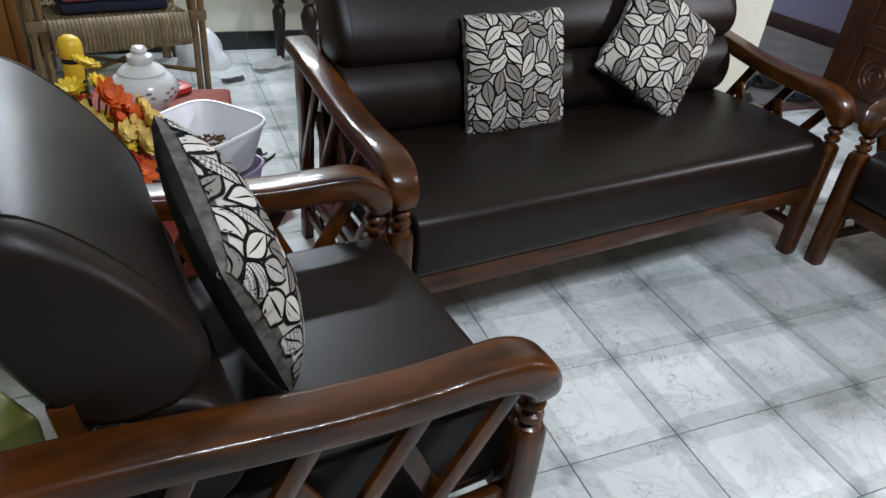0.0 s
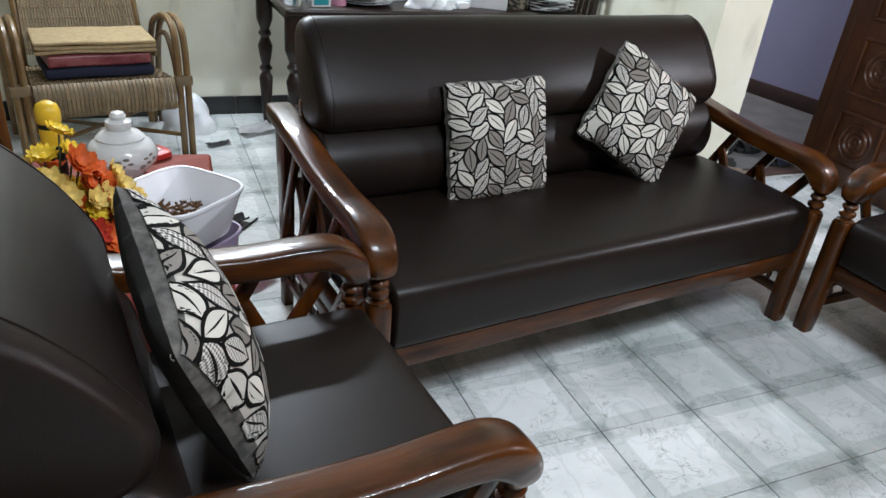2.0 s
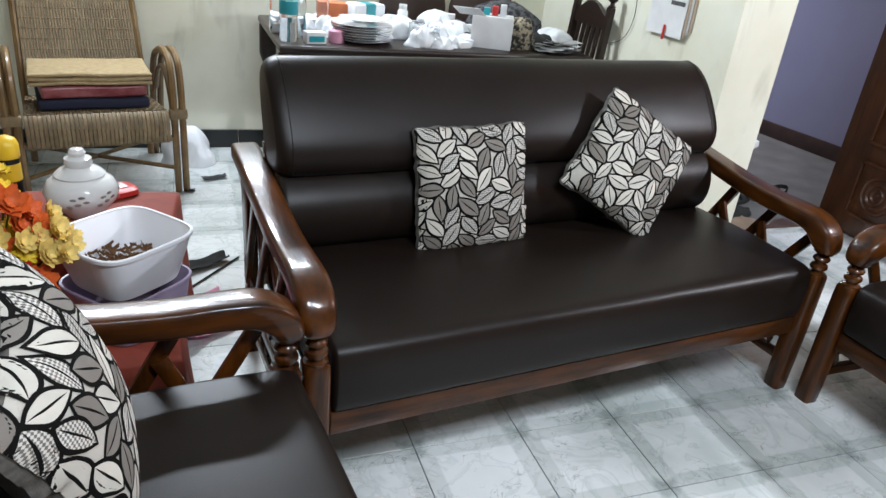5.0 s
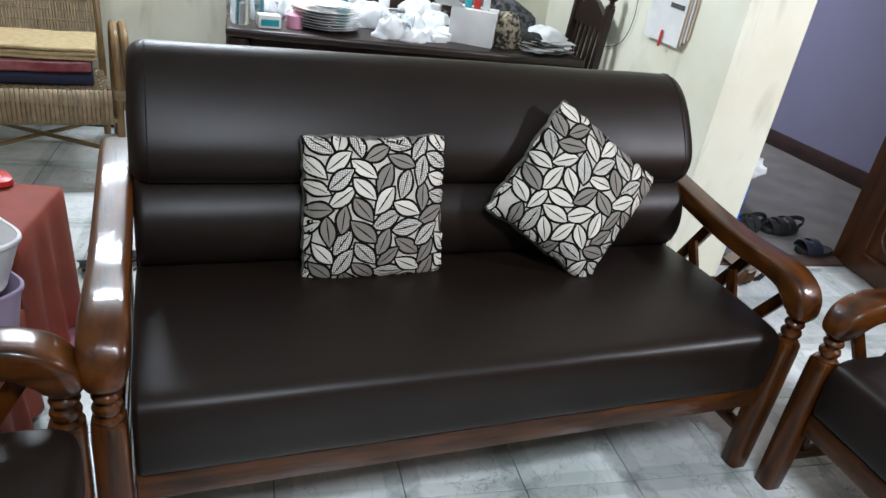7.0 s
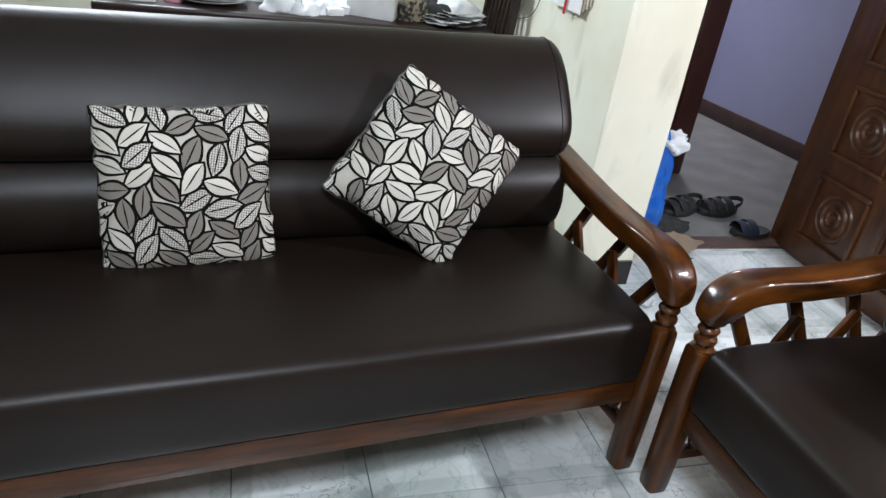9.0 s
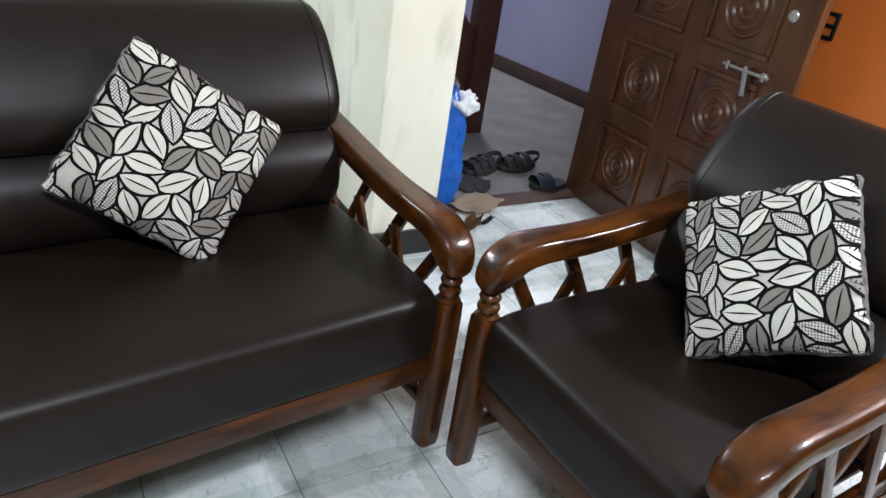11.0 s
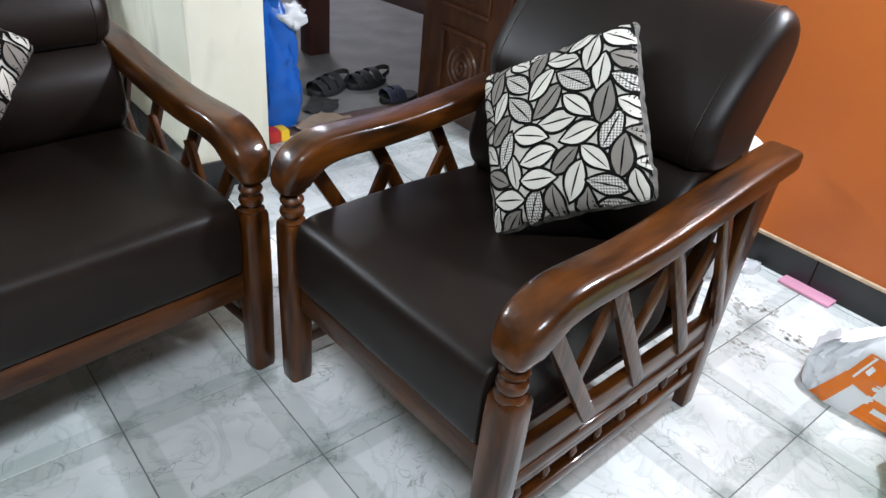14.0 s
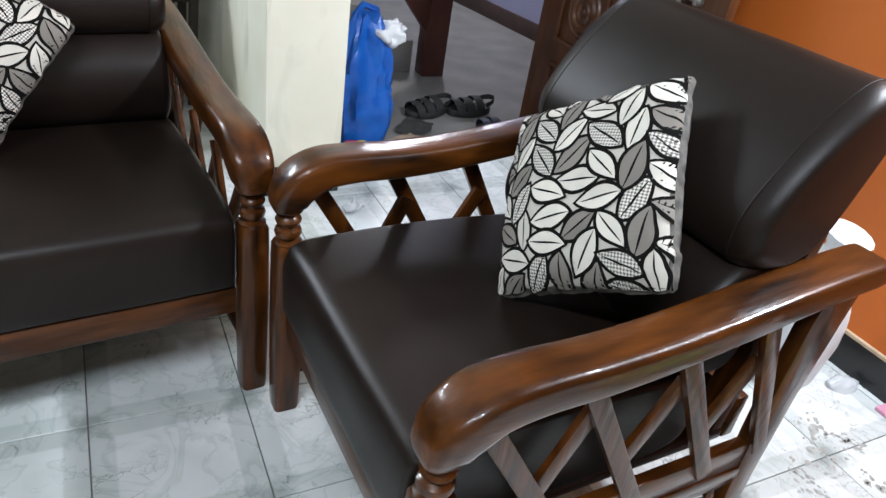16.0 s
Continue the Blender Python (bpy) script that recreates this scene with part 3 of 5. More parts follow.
def scatter_cushion(label, m, seed, size=0.378, thick=0.065, group="scatter cushions"):
    """A square cushion standing in its local xz plane, patterned side towards -y, centre at the origin."""
    h = size / 2
    base = root("scatter_cushion", label, "cushion", m, group)

    def front(u, v, lift=0.0):
        a, b = u / h, v / h
        puff = max(0.0, (1 - abs(a) ** 2.6)) ** 0.5 * max(0.0, (1 - abs(b) ** 2.6)) ** 0.5
        pull = 1 - 0.06 * (1 - b * b) * abs(a) ** 3, 1 - 0.06 * (1 - a * a) * abs(b) ** 3
        wr = 0.004 * noise.noise((u * 14 + seed, v * 14, seed)) * puff
        edge = 0.007 * noise.noise((u * 45, v * 45, seed)) * max(abs(a), abs(b)) ** 8
        out = (1 + lift / h * max(abs(a), abs(b)) ** 8) * (1 - 0.045 * (abs(a) * abs(b)) ** 6)
        return Vector(((u * pull[0] + edge) * out, -(thick * puff + 0.002 + wr + lift), (v * pull[1] + edge) * out))

    n = 40
    bm = bmesh.new()
    grid = [[bm.verts.new(front((i / n * 2 - 1) * h, (j / n * 2 - 1) * h)) for i in range(n + 1)] for j in range(n + 1)]
    for j in range(n):
        for i in range(n):
            f = bm.faces.new((grid[j][i], grid[j][i + 1], grid[j + 1][i + 1], grid[j + 1][i]))
            f.material_index = int(i in (0, n - 1) or j in (0, n - 1))
    part("cushion_front", bm, [CREAM_WEAVE, TAUPE_EDGE], base, "cream woven cushion face")
    bm = bmesh.new()
    back = [[None] * (n + 1) for _ in range(n + 1)]
    for j in range(n + 1):
        for i in range(n + 1):
            p = front((i / n * 2 - 1) * h, (j / n * 2 - 1) * h)
            p.y = -p.y * 0.45
            if i in (0, n) or j in (0, n):
                p.y = -0.002
            back[j][i] = bm.verts.new(p)
    for j in range(n):
        for i in range(n):
            bm.faces.new((back[j][i], back[j + 1][i], back[j + 1][i + 1], back[j][i + 1]))
    part("cushion_back", bm, PLAIN_BACK, base, "plain dark grey cushion back")
    # printed leaves, laid on the woven face
    rng = random.Random(seed)
    bm = bmesh.new()
    for x, y, a, length, w, layer in pack_leaves(size, seed):
        kind = rng.choices((0, 1, 2), (6, 4, 3))[0]
        ca, sa = math.cos(a), math.sin(a)
        lift = 0.0006 + 0.00028 * layer
        for under in (True, False):
            grow = 0.0 if under else 0.0130
            ol = leaf_outline(length - grow, w - grow)
            halves = (((-1, -0.5, 0, 0.5, 1),) if under else ((-1, -0.5, -0.1), (0.1, 0.5, 1)))
            for cols in halves:
                prev = None
                for s, hw in ol:
                    bend = 0.05 * length * math.sin(s / length * math.pi)
                    row = []
                    for t in cols:
                        q = t * hw if abs(t) != 0.1 or s < length * 0.3 else 0.0
                        px, py = x + s * ca - (q + bend) * sa, y + s * sa + (q + bend) * ca
                        px, py = max(-h * 0.976, min(h * 0.976, px)), max(-h * 0.976, min(h * 0.976, py))
                        row.append(bm.verts.new(front(px, py, lift + (0 if under else 0.00014))))
                    if prev:
                        for i in range(len(cols) - 1):
                            f = bm.faces.new((prev[i], prev[i + 1], row[i + 1], row[i]))
                            f.material_index = 3 if under else kind
                    prev = row
    part("leaf_print", bm, LEAF + [PATTERN_DARK], base, "cream and taupe almond leaf print")
    # gathered corner tips
    for sx in (-1, 1):
        for sz in (-1, 1):
            part("corner_tip", loft([squircle((sx * (h - 0.023 + d), 0.0, sz * (h - 0.023 + d)), (0.7, 0, -0.7 * sx * sz), (0, 1, 0), r, r * 0.8, 10, 2) for d, r in ((0, 0.010), (0.006, 0.008), (0.010, 0.005))]), CREAM_WEAVE, base)
    return base


def frame_from(bl, br, tl, push=0.0):
    """A pose whose x runs from bl to br and whose z runs from bl to tl."""
    bl, br, tl = Vector(bl), Vector(br), Vector(tl)
    x, z = (br - bl).normalized(), (tl - bl).normalized()
    x, z = (x - z * (x.dot(z) / 2)).normalized(), (z - x * (x.dot(z) / 2)).normalized()
    z = (z - x * z.dot(x)).normalized()
    y = z.cross(x)
    c = (br + tl) / 2 + y * push
    return Matrix(((x.x, y.x, z.x, c.x), (x.y, y.y, z.y, c.y), (x.z, y.z, z.z, c.z), (0, 0, 0, 1)))


cu = "cream leaf-print cushion, "
scatter_cushion(cu + "leaning upright on the sofa", frame_from((0.790, 2.405, 0.456), (1.163, 2.410, 0.452), (0.775, 2.490, 0.795)), 3, 0.382)
scatter_cushion(cu + "standing on its corner on the sofa", frame_from((1.270, 2.430, 0.640), (1.555, 2.325, 0.455), (1.484, 2.515, 0.893)), 8, 0.378)
scatter_cushion(cu + "tilted against the armchair back", frame_from((2.330, 1.563, 0.492), (2.386, 1.255, 0.650), (2.460, 1.782, 0.712)), 14, 0.362)
scatter_cushion(cu + "propped on the armchair seen edge on", frame_from((-0.04, 1.53, 0.478), (-0.058, 1.87, 0.561), (-0.142, 1.451, 0.798)), 21, 0.362, 0.088)


# ---- doorway: door, bags, footwear ----
def panel_door(m):
    """A leaf that stands open along the wall; x from the hinge to the free edge, carved side towards -y."""
    base = root("door_leaf", "open carved brown wooden panel door with ring rosettes", "door", m)
    W, T, HH = 0.96, 0.034, 2.03
    part("slab", block(0, 0, 0.008, W, T, HH, 0.003), DOOR_WOOD, base)
    for zc in (0.26, 0.645, 1.03, 1.415, 1.80):
        for xc in (0.258, 0.676):
            hw, hh = 0.155, 0.152
            bm = bmesh.new()
            for x0, z0, x1, z1 in ((-hw, -hh, hw, -hh + 0.02), (-hw, hh - 0.02, hw, hh), (-hw, -hh + 0.021, -hw + 0.02, hh - 0.021), (hw - 0.02, -hh + 0.021, hw, hh - 0.021)):
                block(xc + x0, -0.012, zc + z0, xc + x1, 0.001, zc + z1, 0.005, bm=bm)
            pan = part("panel_moulding", bm, DOOR_WOOD, base)
            prof = [(0.0, 0.013), (0.012, 0.012), (0.016, 0.004), (0.022, 0.003), (0.030, 0.011), (0.038, 0.011), (0.045, 0.003), (0.052, 0.003), (0.060, 0.012), (0.072, 0.012), (0.080, 0.003), (0.086, 0.003), (0.092, 0.009), (0.100, 0.008), (0.106, 0.0)]
            part("rosette", lathe([(r, h) for r, h in prof], 28, m=pose(xc, 0.0, zc, 90)), DOOR_WOOD, pan, "carved concentric ring rosette")
    ST = material("dull_steel", (0.55, 0.55, 0.54), 0.35, 1.0, scale=20)
    bm = rod((0.667, -0.022, 0.835), (0.874, -0.022, 0.835), 0.007)
    for x in (0.69, 0.77, 0.85):
        block(x - 0.008, -0.03, 0.820, x + 0.008, 0.001, 0.850, 0.002, bm=bm)
    bolt = part("sliding_bolt", bm, ST, base, "steel sliding bolt")
    part("bolt_hasp", bar((0.775, -0.028, 0.83), (0.785, -0.022, 0.75), 0.004, 0.022, (0, 1, 0)), ST, bolt)
    part("door_stud", lathe([(0, 0.006), (0.016, 0.005), (0.021, 0.0), (0.0, -0.001)], 16, m=pose(0.861, 0.0, 1.042, 90)), ST, base, "round steel cover plate")
    return base


panel_door(ROOM @ pose(3.226, 3.425, 0, 0, 0, -93.5))
IRON = material("black_iron", (0.012, 0.012, 0.012), 0.45, 0.6, scale=20)
bm = block(-0.006, -0.045, 0.975, 0.006, -0.033, 1.065, 0.002)
for z in (0.975, 1.014, 1.053):
    block(-0.006, -0.034, z, 0.006, -0.004, z + 0.012, 0.002, bm=bm)
solo("bolt_keeper", bm, IRON, "black iron bolt keeper fixed on the orange wall", "latch", ROOM @ pose(U1 - 0.003, 2.57, 0))

# stair side in the corridor: newel post, sloping string and cement steps
bm = block(3.12, 4.30, -0.004, 3.245, 4.41, 2.3, 0.006)
stair = root("staircase", "cement staircase with a red-brown painted side", "staircase", ROOM)
part("newel_post", bm, FRAME_WOOD, stair, "square red-brown post")
part("string_board", loft([[Vector((x, 4.33, z + d)) for d in (-0.16, 0.16)] + [Vector((x, 4.37, z + d)) for d in (0.16, -0.16)] for x, z in ((3.121, 0.39), (2.44, 1.21))]), FRAME_WOOD, stair, "sloping red-brown side board", smooth=False)
for k in range(4):
    part("step", block(2.43, 4.375, -0.004 + 0.175 * k, 3.08 - 0.25 * k, 5.5, -0.004 + 0.175 * (k + 1), 0.006), CONCRETE, stair)


def strip(pts, w, t, bm=None, up=(0, 0, 1)):
    """A thin curved band along the points."""
    rings = []
    pts = [Vector(p) for p in pts]
    for i, p in enumerate(pts):
        d = (pts[min(i + 1, len(pts) - 1)] - pts[max(i - 1, 0)]).normalized()
        side = Vector(up)
        side = (side - d * side.dot(d)).normalized()
        rings.append(squircle(p, side, d.cross(side), w / 2, t / 2, 8, 5))
    return merge(bm, loft(rings))


RUBBER = material("black_rubber", (0.012, 0.012, 0.012), 0.7, tint=(0.02, 0.02, 0.018), scale=30, bump=0.5, bump_scale=200)
INSOLE = material("grey_insole", (0.10, 0.10, 0.095), 0.85, tint=(0.05, 0.05, 0.05), scale=25, bump=0.4)


def sandal(label, m, straps=3, length=0.235, grp="pair of sandals", strap_mat=None):
    base = root("sandal", label, "sandal", m, grp)
    rings = []
    for z, k in ((0.0, 0.94), (0.006, 1.0), (0.026, 1.0), (0.032, 0.95)):
        ring = []
        for i in range(28):
            a = 2 * math.pi * i / 28
            y = math.cos(a) * length / 2
            w = (0.052 + 0.012 * math.sin((y / length + 0.5) * math.pi * 1.2 - 0.6)) * math.copysign(abs(math.sin(a)) ** 0.7, math.sin(a))
            ring.append(Vector((w * k, y * k, z + 0.010 * max(0, -y / length))))
        rings.append(ring)
    part("sole", loft(rings), RUBBER, base)
    part("insole", lathe([(0.0, 0.0), (0.04, 0.0), (0.04, 0.003), (0, 0.004)], 20, m=Matrix.Translation((0, 0, 0.034)) @ Matrix.Diagonal((0.92, length * 2.9, 1, 1))), INSOLE, base)
    for k in range(straps):
        y = length * (0.28 - 0.22 * k)
        pts = [(-0.058 * math.cos(math.pi * i / 10), y + 0.008 * math.sin(math.pi * i / 10), 0.022 + 0.046 * math.sin(math.pi * i / 10) + 0.008 * k) for i in range(11)]
        part("strap", strip(pts, 0.044, 0.006, up=(0, 1, 0)), strap_mat or RUBBER, base)
    if straps > 2:
        pts = [(-0.045 * math.cos(math.pi * i / 10), -length * 0.30 - 0.06 * math.sin(math.pi * i / 10), 0.055 + 0.02 * math.sin(math.pi * i / 10)) for i in range(11)]
        part("heel_strap", strip(pts, 0.024, 0.005), RUBBER, base)
    return base


sandal("black strappy rubber sandal on the cement floor", pose(3.325, 3.43, -0.004, 0, 0, 98))
sandal("black strappy rubber sandal on the cement floor", pose(3.545, 3.40, -0.004, 0, 0, 86))
sandal("dark blue slipper beside the doorway", pose(3.535, 3.15, -0.004, 0, 0, 80), 2, 0.20, "slippers", material("navy_strap", (0.02, 0.025, 0.05), 0.6, scale=20))


def sack(name, label, category, m, w, d, h, mat, seed, crumple=0.12, top=0.75, neck=0.3, rings=16, n=30, sag=1.12, crisp=False):
    """A slumped soft bag: a lofted body with folds, closed at the top."""
    base = root(name, label, category, m)
    loops = []
    for k in range(rings + 1):
        f = k / rings
        wide = (0.86 + (sag - 0.86) * math.sin(min(1, f * 2.2) * math.pi / 2)) if f < 0.45 else sag + (neck - sag) * ((f - 0.45) / 0.55) ** 1.8
        loop = []
        for i in range(n):
            a = 2 * math.pi * i / n
            c = noise.noise((math.cos(a) * 2.2 + seed, math.sin(a) * 2.2, f * 2.6 + seed)) + 0.5 * noise.noise((math.cos(a) * 6 + seed, math.sin(a) * 6, f * 5))
            r = wide * (1 + crumple * c * (0.4 + f) + 0.35 * crumple * math.sin(a * 9 + 4 * f + seed) * f)
            if crisp:
                r *= 1.08 - 0.34 * abs(noise.noise((math.cos(a) * 3.1 + seed, math.sin(a) * 3.1, f * 3.3)))
            x, y = math.copysign(abs(math.cos(a)) ** 0.75, math.cos(a)), math.copysign(abs(math.sin(a)) ** 0.75, math.sin(a))
            loop.append(Vector((x * r * w / 2, y * r * d / 2, f * h * (1 + crumple * 0.6 * noise.noise((math.cos(a) * 1.5, math.sin(a) * 1.5, seed + 9)) * f))))
        loops.append(loop)
    part("body", loft(loops), mat, base, angle=48 if crisp else 75)
    return base, loops


BLUE = material("blue_plastic_film", (0.012, 0.13, 0.52), 0.28, tint=(0.006, 0.075, 0.36), scale=14, bump=0.8, bump_scale=28)
WHITE_FILM = material("white_plastic_film", (0.78, 0.79, 0.80), 0.32, tint=(0.66, 0.68, 0.70), scale=9, bump=0.8, bump_scale=24)
base, _ = sack("carrier_bag", "full blue plastic carrier bag leaning in the doorway", "plastic bag", pose(2.865, 3.225, 0.013, 0, 0, -6), 0.235, 0.19, 0.50, BLUE, 4, 0.34, neck=0.42, sag=1.0, rings=20, n=40, crisp=True)
own = lathe([(0, -0.05), (0.06, -0.03), (0.085, 0.0), (0.09, 0.03), (0.06, 0.06), (0, 0.07)], 18)
bmesh.ops.subdivide_edges(own, edges=list(own.edges), cuts=2, use_grid_fill=True)
for v in own.verts:
    v.co *= 0.8 + 0.5 * noise.noise(v.co * 22)
part("crumpled_filling", merge(None, own, pose(0.075, -0.02, 0.43)), WHITE_FILM, base, "crumpled white bag stuffed into the top", angle=60)
bm = tube([(-0.06, 0, 0.40), (-0.05, 0, 0.50), (-0.02, 0, 0.54), (0.03, 0, 0.525), (0.055, 0.01, 0.45)], 0.016)
part("bag_handle", bm, BLUE, base)
CARD = material("brown_cardboard", (0.56, 0.44, 0.33), 0.85, tint=(0.44, 0.33, 0.23), scale=12)
RED = material("red_packet_print", (0.55, 0.03, 0.025), 0.4, scale=10)
YELLOW = material("yellow_plastic", (0.85, 0.55, 0.03), 0.4, tint=(0.78, 0.48, 0.02), scale=10)
bm = block(-0.05, -0.035, 0, 0.0, 0.035, 0.05, 0.006)
packet = root("food_packet", "small red and yellow packet by the wall end", "packet", pose(2.80, 3.085, 0.001, 0, 0, -8))
part("red_half", bm, RED, packet)
part("yellow_half", block(0.001, -0.034, 0, 0.04, 0.034, 0.049, 0.006), YELLOW, packet)


def scrap(name, label, mat, m, w, d, seed, lift=0.012, category="paper"):
    """A curled torn sheet on the floor."""
    bm = bmesh.new()
    n = 10
    g = [[None] * (n + 1) for _ in range(n + 1)]
    for j in range(n + 1):
        for i in range(n + 1):
            x, y = (i / n - 0.5), (j / n - 0.5)
            e = 1 + 0.25 * noise.noise((x * 3 + seed, y * 3, seed))
            z = 0.0035 + lift * (0.5 + 0.5 * noise.noise((x * 4, y * 4, seed + 3))) * (abs(x) + abs(y))
            g[j][i] = bm.verts.new((x * w * e, y * d * e, z))
    for j in range(n):
        for i in range(n):
            bm.faces.new((g[j][i], g[j][i + 1], g[j + 1][i + 1], g[j + 1][i]))
    bmesh.ops.solidify(bm, geom=list(bm.faces), thickness=0.0015)
    return solo(name, bm, mat, label, category, m)


scrap("cardboard_scrap", "torn piece of brown cardboard at the doorway", CARD, pose(3.02, 3.08, 0.013, 0, 0, 20), 0.24, 0.16, 2, 0.03, "cardboard")
scrap("paper_scrap", "dirty grey paper scrap on the corridor floor", INSOLE, pose(3.17, 3.27, 0.0, 0, 0, 40), 0.2, 0.13, 5, 0.02)
LEAFY = material("dry_brown_leaf", (0.16, 0.075, 0.025), 0.7, tint=(0.08, 0.035, 0.012), scale=20)
scrap("dry_leaf", "curled dry brown leaf on the tiles", LEAFY, pose(2.88, 2.93, 0.001, 0, 0, 35), 0.16, 0.06, 7, 0.06, "leaf")
scrap("black_rag", "small black rag strip on the tiles", RUBBER, pose(2.98, 2.94, 0.001, 0, 0, 25), 0.10, 0.025, 9, 0.03, "rag")
scrap("white_crumb_paper", "crumpled bit of white paper on the tiles", WHITE_FILM, pose(2.572, 2.658, 0.001, 0, 0, 25), 0.07, 0.05, 12, 0.06)

# ---- by the orange wall ----
ORANGE_PRINT = material("orange_bag_print", (0.80, 0.20, 0.012), 0.3, tint=(0.72, 0.16, 0.01), scale=9, bump=0.6, bump_scale=24)
def shopping_bag(m, w, d, h):
    """A half-full carrier bag standing slumped: its printed face towards -y, the top folded together."""
    base = root("shopping_bag", "slumped white plastic shopping bag with orange print", "plastic bag", m)

    def skin_at(a, f, lift=0.0):
        c, q = math.cos(a), math.sin(a)
        x, y = math.copysign(abs(c) ** 0.55, c), math.copysign(abs(q) ** 0.55, q)
        wide = 1 + 0.05 * math.sin(f * math.pi) - 0.22 * f ** 3
        deep = 1 - 0.80 * f ** 1.6
        fold = 1 - 2 * abs(noise.noise((c * 2.6, q * 2.6, f * 3.0 + 5)))
        dent = 0.020 * fold * (0.3 + f) + 0.006 * noise.noise((c * 9, q * 9, f * 8))
        top = h * (0.86 + 0.22 * noise.noise((x * 1.6 + 3, 0.2, 8.0)) + 0.08 * math.cos(x * 4 + 1))
        return Vector((x * (w / 2 * wide + dent * 0.6 + lift), y * (d / 2 * deep + lift) - dent * (1 if q < 0 else -1) - 0.03 * f * f, f * top + lift * f))

    n, rings = 64, 22
    part("body", loft([[skin_at(2 * math.pi * i / n, k / rings) for i in range(n)] for k in range(rings + 1)]), WHITE_FILM, base, angle=32)

    def patch(name, mat, quad, lift, label):
        """A printed field on the front face, its four corners given across (-1..1) and up (0..1)."""
        bm = bmesh.new()
        g = []
        for j in range(11):
            row = []
            for i in range(11):
                p = [(quad[0][c] * (1 - i / 10) + quad[1][c] * i / 10) * (1 - j / 10) + (quad[3][c] * (1 - i / 10) + quad[2][c] * i / 10) * j / 10 for c in (0, 1)]
                x = max(-0.995, min(0.995, p[0]))
                row.append(bm.verts.new(skin_at(-math.acos(math.copysign(abs(x) ** (1 / 0.55), x)), p[1], lift)))
            g.append(row)
        for a, b in zip(g, g[1:]):
            for i in range(10):
                bm.faces.new((a[i], a[i + 1], b[i + 1], b[i]))
        part(name, bm, mat, base, label, angle=32)

    for quad in (((-0.84, 0.02), (-0.62, 0.02), (-0.34, 0.46), (-0.52, 0.52)), ((-0.54, 0.44), (-0.16, 0.28), (-0.04, 0.74), (-0.40, 0.78)), ((-0.30, 0.04), (0.66, 0.02), (0.66, 0.26), (-0.14, 0.30)),
                 ((0.24, 0.27), (0.66, 0.27), (0.60, 0.74), (0.28, 0.70)), ((0.06, 0.78), (0.46, 0.76), (0.40, 0.96), (0.12, 0.97))):
        patch("orange_print", ORANGE_PRINT, quad, 0.0025, "orange printed panel")
    for quad in (((-0.10, 0.15), (0.42, 0.13), (0.42, 0.19), (-0.08, 0.21)), ((0.34, 0.34), (0.56, 0.34), (0.55, 0.38), (0.34, 0.38)), ((0.34, 0.43), (0.56, 0.43), (0.54, 0.47), (0.34, 0.47)), ((0.32, 0.60), (0.52, 0.60), (0.51, 0.66), (0.32, 0.66)),
                 ((-0.34, 0.56), (-0.28, 0.54), (-0.25, 0.62), (-0.31, 0.64)), ((-0.44, 0.47), (-0.41, 0.46), (-0.29, 0.74), (-0.32, 0.75))):
        patch("white_bar", WHITE_FILM, quad, 0.0045, "white bars of small print")
    part("bag_handle", strip(smooth_line([(0.02, -0.02, h * 0.80), (0.06, -0.02, h * 1.12), (0.115, -0.01, h * 1.28), (0.15, 0.0, h * 1.20), (0.13, 0.01, h * 1.02), (0.10, 0.015, h * 0.80)], 5), 0.034, 0.004, up=(0, 1, 0.3)), WHITE_FILM, base, "twisted carrying loop")


shopping_bag(pose(3.105, 0.845, 0.001, 0, 0, -86), 0.37, 0.20, 0.235)
LIME = material("lime_plastic_film", (0.66, 0.68, 0.22), 0.35, tint=(0.52, 0.56, 0.14), scale=8, bump=0.8, bump_scale=20)
lime = root("lime_bag", "open yellow-green plastic bag on the tiles", "plastic bag", pose(2.865, 0.655, 0.001, 0, 0, 20))
loops = []
for k in range(30):
    f = k / 29
    up = min(f / 0.72, 1.0)
    z = 0.165 * up if f < 0.72 else 0.165 + 0.012 * math.sin((f - 0.72) / 0.28 * math.pi) - 0.10 * max(0, f - 0.80) / 0.20
    wide = (0.088 + 0.040 * math.sin(up * 1.9)) * (1 if f < 0.72 else 1 - 0.42 * ((f - 0.72) / 0.28) ** 0.8)
    loop = []
    for i in range(84):
        a = 2 * math.pi * i / 84
        c, q = math.cos(a), math.sin(a)
        pleat = 0.010 * math.sin(a * 7 + 3 * f) * up + 0.006 * math.sin(a * 17 + 5 * f) * up * up + 0.022 * noise.noise((c * 2, q * 2, f * 2.5)) + 0.010 * (0.5 - abs(noise.noise((c * 5, q * 5, f * 6))))
        loop.append(Vector((c * (wide + pleat) * 1.08, q * (wide + pleat), max(0.0, z + up * (0.022 * noise.noise((c * 1.7, q * 1.7, 4.0)) + 0.006 * math.sin(a * 7))))))
    loops.append(loop)
part("body", loft(loops), LIME, lime, "crumpled film with a flared open mouth", angle=70)
print_bm = bmesh.new()
ring = [[print_bm.verts.new(loops[k][i % 84] * 1.012 + Vector((0, 0, 0.001))) for i in range(34, 66)] for k in range(2, 11)]
for a, b in zip(ring, ring[1:]):
    for i in range(len(a) - 1):
        print_bm.faces.new((a[i], a[i + 1], b[i + 1], b[i]))
part("packet_print", print_bm, material("dark_packet_print", (0.10, 0.075, 0.05), 0.4, tint=(0.45, 0.42, 0.30), scale=70, amount=0.1), lime, "dark printed packet behind the film", angle=75)
